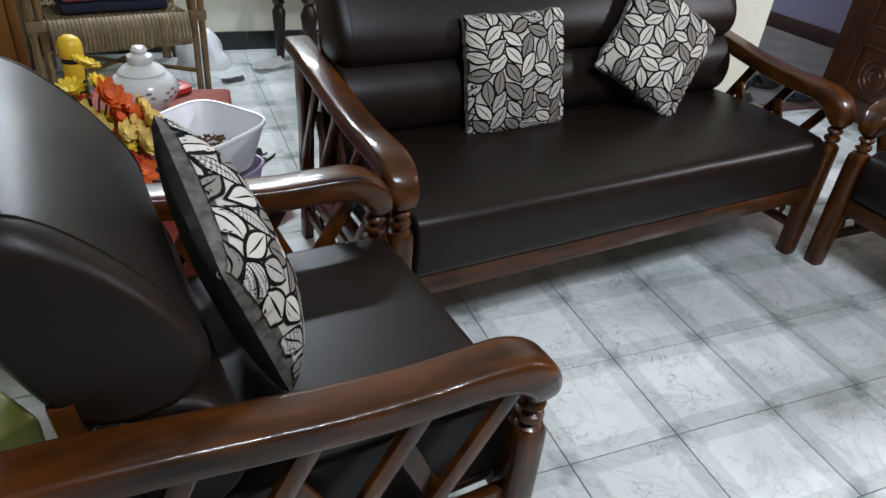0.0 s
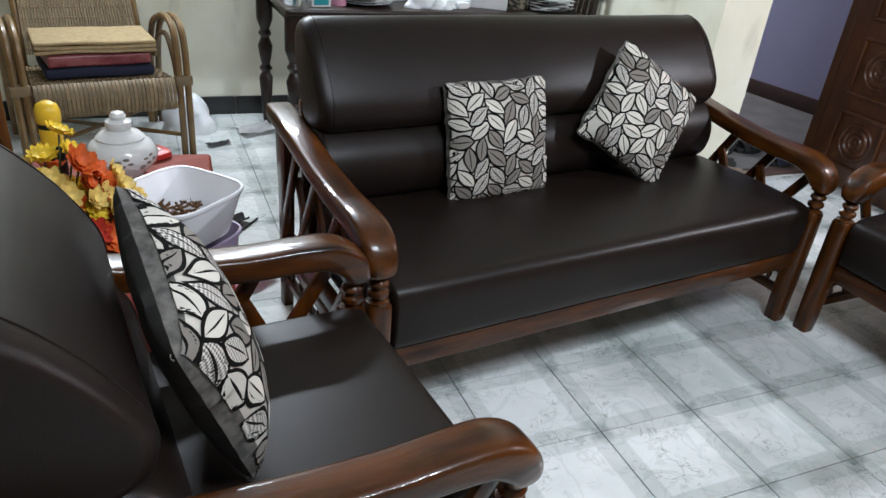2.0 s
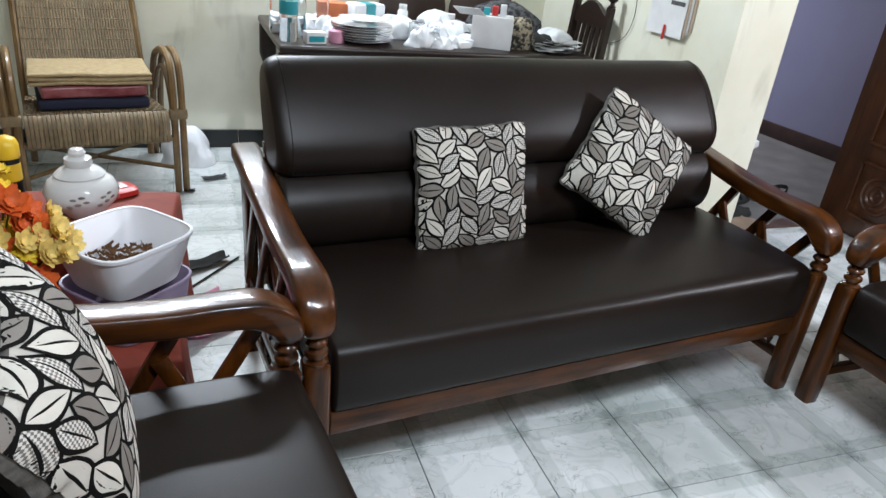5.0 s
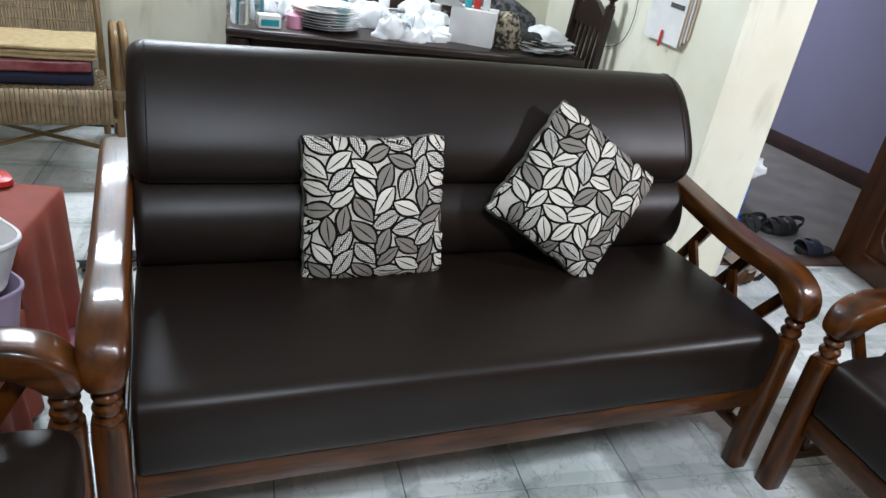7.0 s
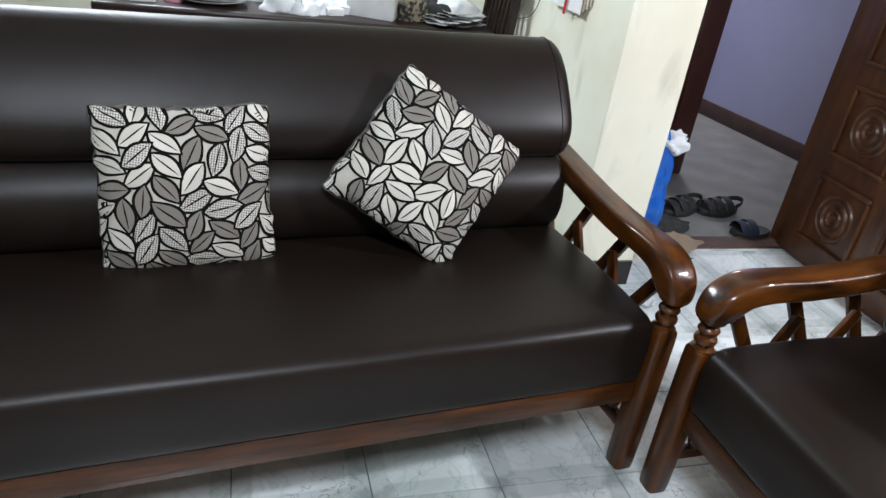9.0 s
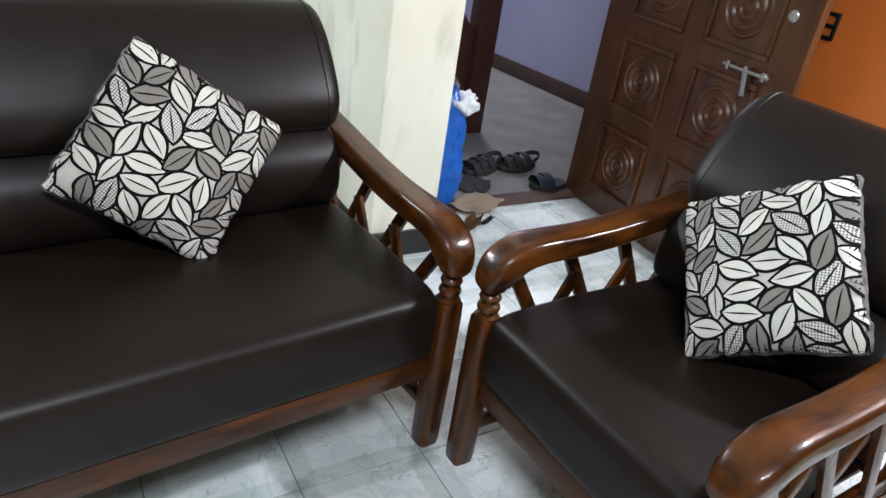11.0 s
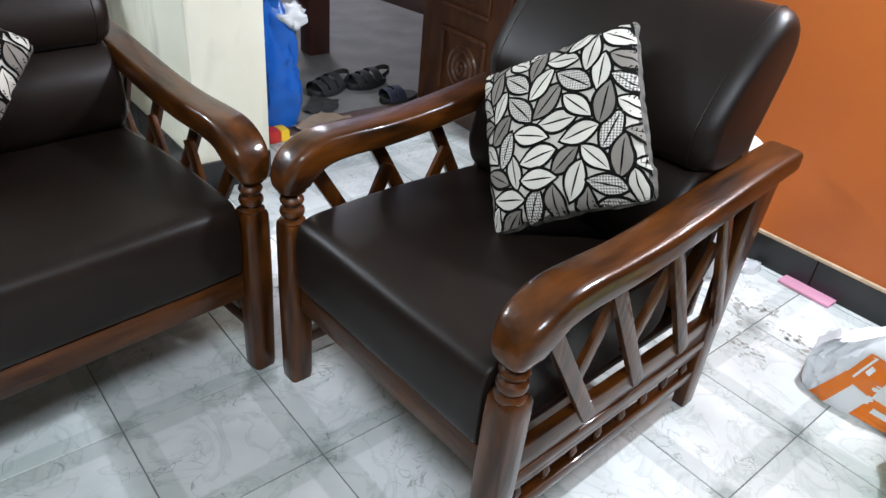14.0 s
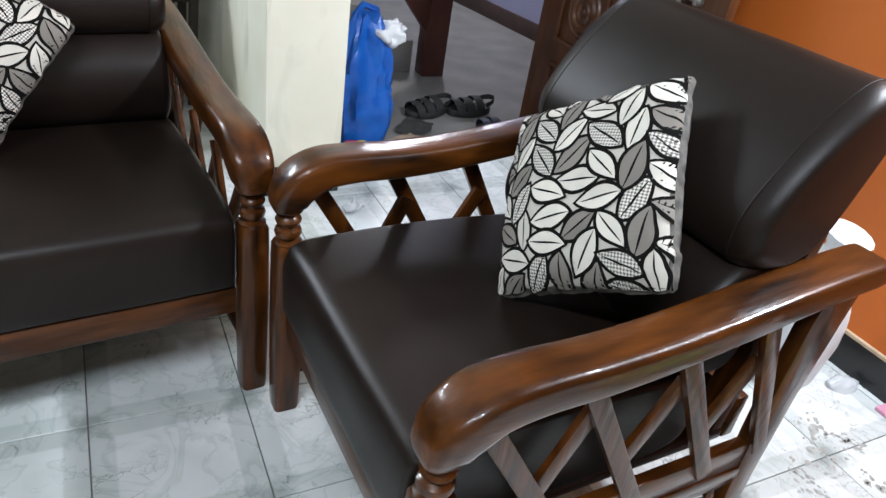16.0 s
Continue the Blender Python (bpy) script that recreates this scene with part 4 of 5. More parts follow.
tied, _ = sack("white_sack", "tied white cloth sack behind the armchair", "sack", pose(3.36, 1.47, 0.006, 0, -10, 0), 0.15, 0.16, 0.42, material("white_sackcloth", (0.72, 0.73, 0.74), 0.7, tint=(0.6, 0.61, 0.63), scale=12, bump=0.6, bump_scale=60), 23, 0.14, neck=0.35)
part("tied_neck", lathe([(0.045, 0.0), (0.03, 0.02), (0.035, 0.035), (0.06, 0.075), (0.03, 0.08), (0, 0.07)], 14, m=pose(0, 0, 0.405, 12, 8)), WHITE_FILM, tied, "gathered tied neck")
PINK = material("pink_paper", (0.72, 0.33, 0.45), 0.6, scale=10)
solo("pink_strip", block(-0.085, -0.028, 0.001, 0.085, 0.028, 0.012, 0.003), PINK, "pink paper strip beside the black skirting", "paper", pose(3.488, 1.175, 0, 0, 0, 83))
FILM = material("thin_clear_film", (0.80, 0.82, 0.83), 0.2, tint=(0.66, 0.69, 0.71), scale=14, alpha=0.55, bump=0.8, bump_scale=30)
CLEAR = material("clear_plastic", (0.94, 0.96, 0.97), 0.08, tint=(0.90, 0.93, 0.95), scale=10, transmission=0.95, bump=0.8, bump_scale=30)
DIRT = material("dried_mud", (0.27, 0.265, 0.24), 0.9, tint=(0.40, 0.40, 0.37), scale=60, amount=0.3)
rng = random.Random(77)
for k, (x, y, w) in enumerate(((3.16, 1.24, 0.085), (3.23, 1.29, 0.06), (3.20, 1.10, 0.05), (3.05, 1.18, 0.05), (3.28, 1.22, 0.04))):
    bm = bmesh.new()
    for _ in range(26):
        a, d = rng.random() * 6.28, w * rng.random() ** 0.7
        cx, cy, r = d * math.cos(a) * 1.2, d * math.sin(a) * 0.7, rng.uniform(0.003, 0.012) * (1.2 - d / w * 0.6)
        ring = []
        for i in range(11):
            b = 2 * math.pi * i / 11
            q = r * (0.75 + 0.5 * noise.noise((math.cos(b) + cx * 40, math.sin(b), cy * 40)))
            ring.append(Vector((cx + q * 1.4 * math.cos(b), cy + q * math.sin(b), 0.0004)))
        c = sum(ring, Vector()) / 11
        loft([ring, [c + (p - c) * 0.6 + Vector((0, 0, 0.0009)) for p in ring]], bm)
    solo("mud_stain", bm, DIRT, "dried grey mud flecks on the tiles", "stain", pose(x, y, 0, 0, 0, 30 * k), "stuff", "mud stains")


# ---- dining corner ----
def turned_leg(h, r):
    p = [(0, 0), (0.5, 0.0), (0.6, 0.05), (0.75, 0.20), (0.95, 0.36), (0.55, 0.40), (0.9, 0.43), (0.55, 0.46), (0.8, 0.52), (1.0, 0.60), (0.55, 0.66), (0.9, 0.69), (0.6, 0.72), (1.0, 0.78), (1.1, 0.8), (1.1, 1.0), (0, 1.0)]
    return [(a * r, z * h) for a, z in p]


TABLE = pose(1.532, 4.134, 0, 0, 0, -5.5)
TZ = 0.77
table = root("dining_table", "dark wooden dining table with turned legs, crowded with things", "table", TABLE)
part("tabletop", block(-0.775, -0.42, TZ - 0.035, 0.775, 0.42, TZ, 0.012, 3), WOOD_DARK, table)
part("table_apron", block(-0.70, -0.34, TZ - 0.12, 0.70, 0.34, TZ - 0.036, 0.004), WOOD_DARK, table)
for sx in (-1, 1):
    for sy in (-1, 1):
        part("leg", lathe(turned_leg(TZ - 0.04, 0.04), 18, m=pose(sx * 0.73, sy * 0.37, 0)), WOOD_DARK, table)

chair = root("dining_chair", "dark wooden dining chair with arched slatted back beside the table", "chair", pose(2.155, 3.925, 0, 0, 0, -97))
part("seat", block(-0.20, -0.22, 0.43, 0.20, 0.2, 0.465, 0.012), WOOD_DARK, chair)
for sx in (-1, 1):
    part("front_leg", lathe(turned_leg(0.43, 0.022), 12, m=pose(sx * 0.17, -0.18, 0)), WOOD_DARK, chair)
    post = part("back_post", bar((sx * 0.175, 0.19, 0), (sx * 0.175, 0.245, 1.0), 0.036, 0.036, (1, 0, 0)), WOOD_DARK, chair)
    part("finial", lathe([(0.012, 0.0), (0.022, 0.006), (0.012, 0.016), (0.012, 0.026), (0.024, 0.036), (0.026, 0.050), (0.016, 0.064), (0, 0.068)], 14, m=pose(sx * 0.175, 0.246, 0.998)), WOOD_DARK, post, "turned finial")
for k in range(5):
    part("slat", bar((-0.104 + 0.052 * k, 0.215, 0.60), (-0.104 + 0.052 * k, 0.238, 0.90), 0.030, 0.012, (1, 0, 0)), WOOD_DARK, chair)
part("back_rail", block(-0.16, 0.203, 0.565, 0.16, 0.227, 0.62, 0.006), WOOD_DARK, chair)
crest = [(-0.158, 0.84), (-0.10, 0.835), (0.0, 0.835), (0.10, 0.835), (0.158, 0.84), (0.158, 0.90), (0.11, 0.925), (0.055, 0.955), (0.0, 0.967), (-0.055, 0.955), (-0.11, 0.925), (-0.158, 0.90)]
part("crest_rail", loft([[Vector((x, y, z + 0.05)) for x, z in crest] for y in (0.232, 0.254)]), WOOD_DARK, chair, "arched top rail", smooth=False)


def round_chair(m):
    """A dining chair with a padded rounded back, standing behind the table."""
    c = root("round_back_chair", "dark brown chair with a rounded padded back", "chair", m, "chairs behind the table")
    part("seat", loft([squircle((0, 0, z), (1, 0, 0), (0, 1, 0), r, r, 24, 3) for z, r in ((0.42, 0.19), (0.425, 0.21), (0.455, 0.215), (0.465, 0.20))]), WOOD_DARK, c)
    for sx in (-1, 1):
        part("front_leg", rod((sx * 0.16, 0.16, 0), (sx * 0.16, 0.15, 0.42), 0.016), WOOD_DARK, c)
        part("back_leg", rod((sx * 0.17, -0.19, 0), (sx * 0.15, -0.20, 0.62), 0.016), WOOD_DARK, c)
    part("backrest", loft([squircle((0, -0.205 + d, 0.80), (1, 0, 0), (0, 0, 1), 0.20 * k, 0.22 * k, 28, 2.6) for d, k in ((0, 0.90), (0.008, 1.0), (0.030, 1.0), (0.040, 0.92))]), material("brown_padding", (0.055, 0.030, 0.022), 0.5, scale=12), c, "rounded padded back")


round_chair(pose(1.66, 4.44, 0, 0, 0, 174))
round_chair(pose(2.08, 4.40, 0, 0, 0, 172))


def on_table(x, y, rz=0, z=0.0):
    return TABLE @ pose(x, y, TZ + z, 0, 0, rz)


PORCELAIN = material("white_porcelain", (0.78, 0.78, 0.77), 0.12, tint=(0.72, 0.72, 0.71), scale=6, coat=0.3)
WHITE_CARD = material("white_carton", (0.74, 0.74, 0.73), 0.6, tint=(0.62, 0.62, 0.62), scale=12)
GREY_CLOTH = material("dark_printed_cloth", (0.10, 0.10, 0.105), 0.9, tint=(0.02, 0.02, 0.022), scale=38, amount=0.12, bump=0.5, bump_scale=150)
TAN_CLOTH = material("tan_leaf_cloth", (0.36, 0.31, 0.22), 0.9, tint=(0.04, 0.035, 0.03), scale=45, amount=0.1, bump=0.5)
PAPER = material("newspaper", (0.70, 0.70, 0.69), 0.8, tint=(0.56, 0.56, 0.55), scale=30)
TEAL = material("teal_print", (0.02, 0.30, 0.34), 0.4, scale=10)
CABLE = material("black_cable", (0.012, 0.012, 0.012), 0.5, scale=10)

plates = root("plate_stack", "stack of white dinner plates", "plates", on_table(-0.375, -0.23) @ Matrix.Diagonal((1.14, 1.14, 1.0, 1)))
for k in range(7):
    part("plate", lathe([(0.0, 0.0), (0.07, 0.0), (0.078, 0.004), (0.125, 0.016), (0.127, 0.019), (0.078, 0.008), (0, 0.004)], 32, m=pose(0.004 * math.sin(k * 2), 0.004 * math.cos(k * 3), 0.011 * k)), PORCELAIN, plates)
part("small_plate", lathe([(0.0, 0.0), (0.05, 0.0), (0.058, 0.004), (0.092, 0.014), (0.093, 0.017), (0, 0.006)], 28, m=pose(0.01, 0, 0.088)), PORCELAIN, plates)


def bottle(label, m, h, r, mat, cap):
    b = root("bottle", label, "bottle", m, "bottles on the table")
    part("bottle_body", lathe([(0, 0), (r * 0.9, 0), (r, 0.01), (r, h * 0.3), (r * 0.93, h * 0.35), (r, h * 0.4), (r, h * 0.68), (r * 0.4, h * 0.86), (r * 0.38, h * 0.92), (0, h * 0.92)], 20), mat, b)
    part("cap", lathe([(0, h * 0.92), (r * 0.45, h * 0.92), (r * 0.45, h), (0, h)], 16), cap, b)
    return b


bottle("clear plastic water bottle on the table", on_table(-0.66, -0.18), 0.25, 0.036, CLEAR, WHITE_CARD)
b1 = bottle("clear plastic bottle with a teal paper label", on_table(-0.72, -0.30), 0.26, 0.040, CLEAR, WHITE_CARD)
part("teal_label", lathe([(0.0412, 0.115), (0.0416, 0.117), (0.0416, 0.168), (0.0412, 0.170)], 20), TEAL, b1, "teal paper label")
solo("orange_carton", block(-0.10, -0.05, 0, 0.10, 0.05, 0.13, 0.004), material("orange_carton_print", (0.62, 0.16, 0.05), 0.5, scale=14), "orange printed carton behind the plates", "box", on_table(-0.42, 0.06, -8))
wrap = root("teal_packet", "white packet with a teal band lying on the clutter", "packet", on_table(-0.30, 0.02, 20, 0.0))
part("packet_body", block(-0.09, -0.05, 0, 0.09, 0.05, 0.14, 0.012, 3), WHITE_FILM, wrap)
part("teal_band", block(-0.03, -0.0522, 0.003, 0.035, 0.0522, 0.1422, 0.010, 3), TEAL, wrap, "teal printed band")
for k in range(6):
    solo("magazine", block(-0.13, -0.09, 0, 0.13, 0.09, 0.0085, 0.001), (PAPER, WHITE_CARD, GREY_CLOTH)[k % 3] if k < 5 else WHITE_CARD, "thin paper magazine in a stack", "magazine", on_table(-0.60, 0.08, 6 * math.sin(k * 2.1), 0.009 * k), group="stacked magazines")
bottle("clear plastic bottle with a white cap", on_table(-0.74, -0.10), 0.27, 0.038, CLEAR, TEAL)
bottle("small clear bottle near the plates", on_table(-0.52, -0.02), 0.22, 0.03, CLEAR, WHITE_CARD)
box = root("medicine_box", "small white and teal carton on the table edge", "box", on_table(-0.61, -0.33, 8))
part("carton", block(-0.045, -0.03, 0, 0.045, 0.03, 0.05, 0.003), WHITE_CARD, box)
part("teal_panel", block(-0.035, -0.0325, 0.010, 0.035, -0.0305, 0.034), TEAL, box)
for k, (x, y, r, h) in enumerate(((-0.06, -0.27, 0.034, 0.085), (-0.02, -0.22, 0.034, 0.085), (-0.10, -0.20, 0.036, 0.09))):
    solo("plastic_cup", lathe([(0, 0), (r * 0.8, 0), (r, h), (r * 0.94, h), (r * 0.76, 0.006), (0, 0.006)], 20, m=pose(0, 0, r * 0.9, 82 if k == 0 else 0, 0, 0) if k == 0 else None), CLEAR, "clear plastic cup among the table clutter", "cup", on_table(x, y, 20 * k), group="plastic cups")
router = root("white_router", "white plastic device with a cable", "device", on_table(0.02, 0.12, 12))
part("casing", block(-0.13, -0.09, 0, 0.13, 0.09, 0.045, 0.015, 3), WHITE_CARD, router)
part("screen_panel", block(-0.07, -0.05, 0.0455, 0.07, 0.03, 0.049), INSOLE, router)
solo("cable", tube(smooth_line([(-0.05, -0.05, 0.03), (-0.02, -0.16, 0.012), (0.08, -0.20, 0.012), (0.14, -0.12, 0.05), (0.10, 0.0, 0.012)], 6), 0.004), CABLE, "black cable looped on the table", "cable", on_table(0.05, -0.05))
carton = root("carton", "open white carton with packets inside", "box", on_table(0.28, -0.24, -24))
part("carton_body", block(-0.10, -0.07, 0, 0.10, 0.07, 0.15, 0.003), WHITE_CARD, carton)
part("flap", bar((-0.10, -0.070, 0.151), (-0.135, -0.105, 0.185), 0.13, 0.003, (1, 0, 0)), WHITE_CARD, carton)
for k in range(3):
    part("packet", block(-0.05 + 0.04 * k, -0.03, 0.151, -0.02 + 0.04 * k, 0.01, 0.185 + 0.01 * k, 0.003), (TEAL, RED, WHITE_FILM)[k], carton)
solo("white_adapter", block(-0.035, -0.02, 0, 0.035, 0.02, 0.03, 0.006), WHITE_CARD, "small white plug adapter", "adapter", on_table(0.11, -0.31, 20))
solo("white_pouch", lathe([(0, 0), (0.05, 0), (0.055, 0.03), (0.03, 0.05), (0, 0.055)], 14), WHITE_FILM, "crumpled white pouch among the table clutter", "pouch", on_table(0.16, -0.22, 0))
solo("pink_jar", lathe([(0, 0), (0.034, 0), (0.036, 0.004), (0.036, 0.05), (0.03, 0.055), (0, 0.055)], 20), PINK, "small pink plastic jar on the table", "jar", on_table(-0.505, -0.29))


def heap(name, label, category, m, w, d, h, mat, seed):
    loops = []
    for k in range(9):
        f = k / 8
        rr = max(0.04, 1 - f ** 2.4) ** 0.5 * (1 + 0.12 * noise.noise((f * 5, seed, 2.0)))
        loops.append([Vector((math.cos(a) * rr * w / 2 * (1 + 0.35 * noise.noise((math.cos(a) * 1.8 + seed, math.sin(a) * 1.8, f * 2))), math.sin(a) * rr * d / 2 * (1 + 0.35 * noise.noise((math.cos(a) * 1.8, math.sin(a) * 1.8 + seed, f * 2))),
                              min(f, 0.96) * h * (1 + (0.35 * rr + 0.1) * noise.noise((math.cos(a) * 2.5, math.sin(a) * 2.5, seed + f * 2))))) for a in (2 * math.pi * i / 30 for i in range(30))])
    return solo(name, loft(loops), mat, label, category, m, angle=80)


heap("heaped_cloth", "heaped dark printed cloth on the table", "cloth", on_table(0.46, 0.02), 0.42, 0.32, 0.19, GREY_CLOTH, 3)
heap("patterned_cloth", "bunched tan leaf-print cloth on the table edge", "cloth", on_table(0.44, -0.24), 0.14, 0.14, 0.15, TAN_CLOTH, 8)
heap("crumpled_wrap", "crumpled clear and white plastic wrap", "plastic wrap", on_table(-0.16, -0.05), 0.24, 0.2, 0.10, WHITE_FILM, 12)
heap("dark_pouch", "dark cloth pouch on the table edge", "pouch", on_table(0.56, -0.22), 0.18, 0.12, 0.07, RUBBER, 19)
for k in range(5):
    scrap("newspaper", "loose folded newspaper sheets on the table corner", PAPER, on_table(0.62 + 0.012 * k, -0.29 + 0.015 * k, 20 + 17 * k, 0.009 * k), 0.26, 0.18, 30 + k, 0.03, "newspaper")
heap("plastic_wrapper", "crumpled clear plastic wrapper on the floor", "wrapper", pose(3.47, 1.36, 0.001, 0, 0, -15), 0.10, 0.06, 0.03, FILM, 67)
heap("clear_bag", "knotted whitish plastic bag with white reels", "plastic bag", on_table(-0.10, -0.30), 0.16, 0.12, 0.09, WHITE_FILM, 23)
for k in (0, 1):
    solo("white_reel", lathe([(0.008, 0), (0.02, 0), (0.02, 0.05), (0.008, 0.05)], 14, m=pose(0, 0, 0.022, 90)), WHITE_CARD, "small white paper reel", "reel", on_table(-0.12 + 0.055 * k, -0.29, 15), group="paper reels")

rng = random.Random(31)
for k in range(16):
    x, y = rng.uniform(-0.74, 0.34), rng.uniform(-0.16, 0.30)
    w, d, hh = rng.uniform(0.04, 0.09), rng.uniform(0.03, 0.07), rng.uniform(0.03, 0.12)
    m = on_table(x, y, rng.uniform(-40, 40))
    if k % 3 == 0:
        solo("small_carton", block(-w / 2, -d / 2, 0, w / 2, d / 2, hh, 0.003), (WHITE_CARD, PAPER, TEAL)[(k // 3) % 3] if k != 6 else WHITE_CARD, "small pale carton among the table clutter", "box", m, group="small cartons")
    elif k % 3 == 1:
        heap("plastic_pouch", "crumpled pale plastic pouch on the table", "pouch", m, w * 1.6, d * 1.6, hh * 0.7, WHITE_FILM, 60 + k)
    else:
        solo("small_jar", lathe([(0, 0), (0.026, 0), (0.028, 0.004), (0.028, hh * 0.7), (0.02, hh * 0.8), (0.022, hh * 0.82), (0.022, hh), (0, hh)], 18), (PORCELAIN, CLEAR)[k % 2], "small pale screw-top jar on the table", "jar", m, group="small jars")
for k, (x, y, w, h) in enumerate(((-0.02, -0.33, 0.13, 0.05), (0.08, -0.27, 0.12, 0.05), (0.02, -0.14, 0.16, 0.09), (0.16, -0.05, 0.18, 0.09), (-0.46, -0.14, 0.15, 0.07), (0.12, 0.14, 0.22, 0.11), (-0.30, 0.10, 0.24, 0.11))):
    heap("crumpled_wrap", "crumpled white plastic wrap among the table clutter", "plastic wrap", on_table(x, y, 40 * k), w, w * 0.8, h, WHITE_FILM, 90 + k)
heap("striped_wrap", "loose white plastic wrap spilling over papers", "plastic wrap", on_table(0.66, -0.18, 0, 0.035), 0.2, 0.16, 0.06, WHITE_FILM, 77)

# calendar with a red clip on the wall end, and a loose wire
cal = root("wall_calendar", "sheaf of papers and calendar hanging on the wall", "calendar", ROOM @ pose(2.0, 3.56, 1.0, 0, 0, 90))
for k in range(4):
    part("sheet", merge(None, block(-0.17 + 0.012 * k, 0.004 + 0.006 * k, -0.02 - 0.012 * k, 0.15 - 0.006 * k, 0.007 + 0.006 * k, 0.42, 0.0)), (CARD, PAPER, CARD, WHITE_CARD)[k], cal, smooth=False)
for z0, w in ((0.30, 0.20), (0.26, 0.16), (0.08, 0.10)):
    part("print_bar", block(-0.12, 0.0262, z0, -0.12 + w, 0.0275, z0 + 0.018), INSOLE, cal, "grey bars of small print")
part("clip", block(-0.02, 0.0285, -0.075, -0.008, 0.036, -0.01, 0.003), RED, cal, "red clothes peg clip")
wire_pts = smooth_line([(1.994, 3.90, 1.5), (1.990, 3.85, 1.15), (1.990, 3.83, 0.98), (1.990, 3.90, 0.86), (1.990, 4.10, 0.80)], 6)
solo("hanging_wire", tube(wire_pts, 0.0018), CABLE, "thin loose wire hanging on the cream wall", "wire", ROOM)

# ---- cane armchair with folded mats ----
CANE = material("honey_cane", (0.22, 0.135, 0.05), 0.42, tint=(0.11, 0.06, 0.02), scale=14, detail=6, stretch=(1, 1, 1), coat=0.3, bump=0.3, island=0.15)
WEAVE = material("woven_rattan", (0.23, 0.165, 0.085), 0.6, tint=(0.13, 0.085, 0.04), scale=30, bump=0.5, bump_scale=90, island=0.2)
CCH = pose(-0.01, 4.17, 0, 0, 0, 5) @ Matrix.Diagonal((1.07, 1.07, 1.0, 1))
cane = root("cane_armchair", "woven cane armchair with looped arms, holding folded mats", "armchair", CCH)


def wicker(name, label, p00, p10, p01, p11, cols, rows, parent, bulge=0.0, over=0.0035):
    """Flat canes woven over a four-cornered panel: one mesh of many strands."""
    bm = bmesh.new()
    p00, p10, p01, p11 = map(Vector, (p00, p10, p01, p11))
    nrm = (p10 - p00).cross(p01 - p00).normalized()

    def at(s, t):
        return (p00 * (1 - s) + p10 * s) * (1 - t) + (p01 * (1 - s) + p11 * s) * t + nrm * (bulge * math.sin(math.pi * s) * math.sin(math.pi * t))
    for i in range(cols):
        s = (i + 0.5) / cols
        strip([at(s, k / (rows * 2)) + nrm * over * (1 if (k // 2 + i) % 2 else -1) for k in range(rows * 2 + 1)], (p10 - p00).length / cols * 0.82, 0.004, bm, up=(p10 - p00))
    for j in range(rows):
        t = (j + 0.5) / rows
        tube([at(k / 16, t) for k in range(17)], 0.0035, 5, bm)
    return tagged(part(name, bm, WEAVE, parent, label), kind="stuff")


wicker("woven_seat", "woven rattan seat", (-0.27, -0.05, 0.40), (0.27, -0.05, 0.40), (-0.25, 0.40, 0.36), (0.25, 0.40, 0.36), 40, 14, cane)
bm = bmesh.new()
for i in range(34):
    x = -0.27 + 0.54 * (i + 0.5) / 34
    strip([(x, -0.05 + 0.035 * math.cos(a) - 0.02, 0.33 + 0.075 * math.sin(a)) for a in (math.pi / 2 + math.pi * k / 8 for k in range(9))], 0.0145, 0.004, bm, up=(1, 0, 0))
tagged(part("woven_front", bm, WEAVE, cane, "rolled woven front edge"), kind="stuff")
wicker("woven_back", "woven rattan back", (-0.24, 0.38, 0.42), (0.24, 0.38, 0.42), (-0.22, 0.58, 1.05), (0.22, 0.58, 1.05), 40, 14, cane, 0.0, 0.0006)
for s in (-1, 1):
    for k, off in enumerate((0.0, 0.034)):
        x = s * (0.295 + off)
        pts = smooth_line([(x, -0.06, 0.0), (x, -0.065, 0.3), (x, -0.06, 0.52), (x, -0.02, 0.615), (x, 0.07, 0.645), (x, 0.20, 0.625), (x, 0.36, 0.54), (x, 0.46, 0.30), (x, 0.50, 0.0)], 6)
        part("arm_hoop", tube(pts, 0.015, 8), CANE, cane)
    part("inner_hoop", tube(smooth_line([(s * 0.295, -0.055, 0.30), (s * 0.295, 0.0, 0.47), (s * 0.295, 0.10, 0.56), (s * 0.295, 0.25, 0.52), (s * 0.295, 0.36, 0.40)], 6), 0.012, 8), CANE, cane)
    part("binding", block(s * 0.312 - 0.038, -0.082, 0.36, s * 0.312 + 0.038, -0.045, 0.41, 0.010), WEAVE, cane, "rattan binding round the posts")
    part("back_post", tube([(s * 0.25, 0.36, 0.05), (s * 0.25, 0.40, 0.42), (s * 0.235, 0.60, 1.08)], 0.015, 8), CANE, cane)
part("front_rail", rod((-0.30, -0.06, 0.27), (0.30, -0.06, 0.27), 0.013), CANE, cane)
part("stretcher", rod((-0.30, -0.06, 0.12), (0.30, 0.48, 0.10), 0.010), CANE, cane)
part("stretcher", rod((0.30, -0.06, 0.12), (-0.30, 0.48, 0.10), 0.010), CANE, cane)


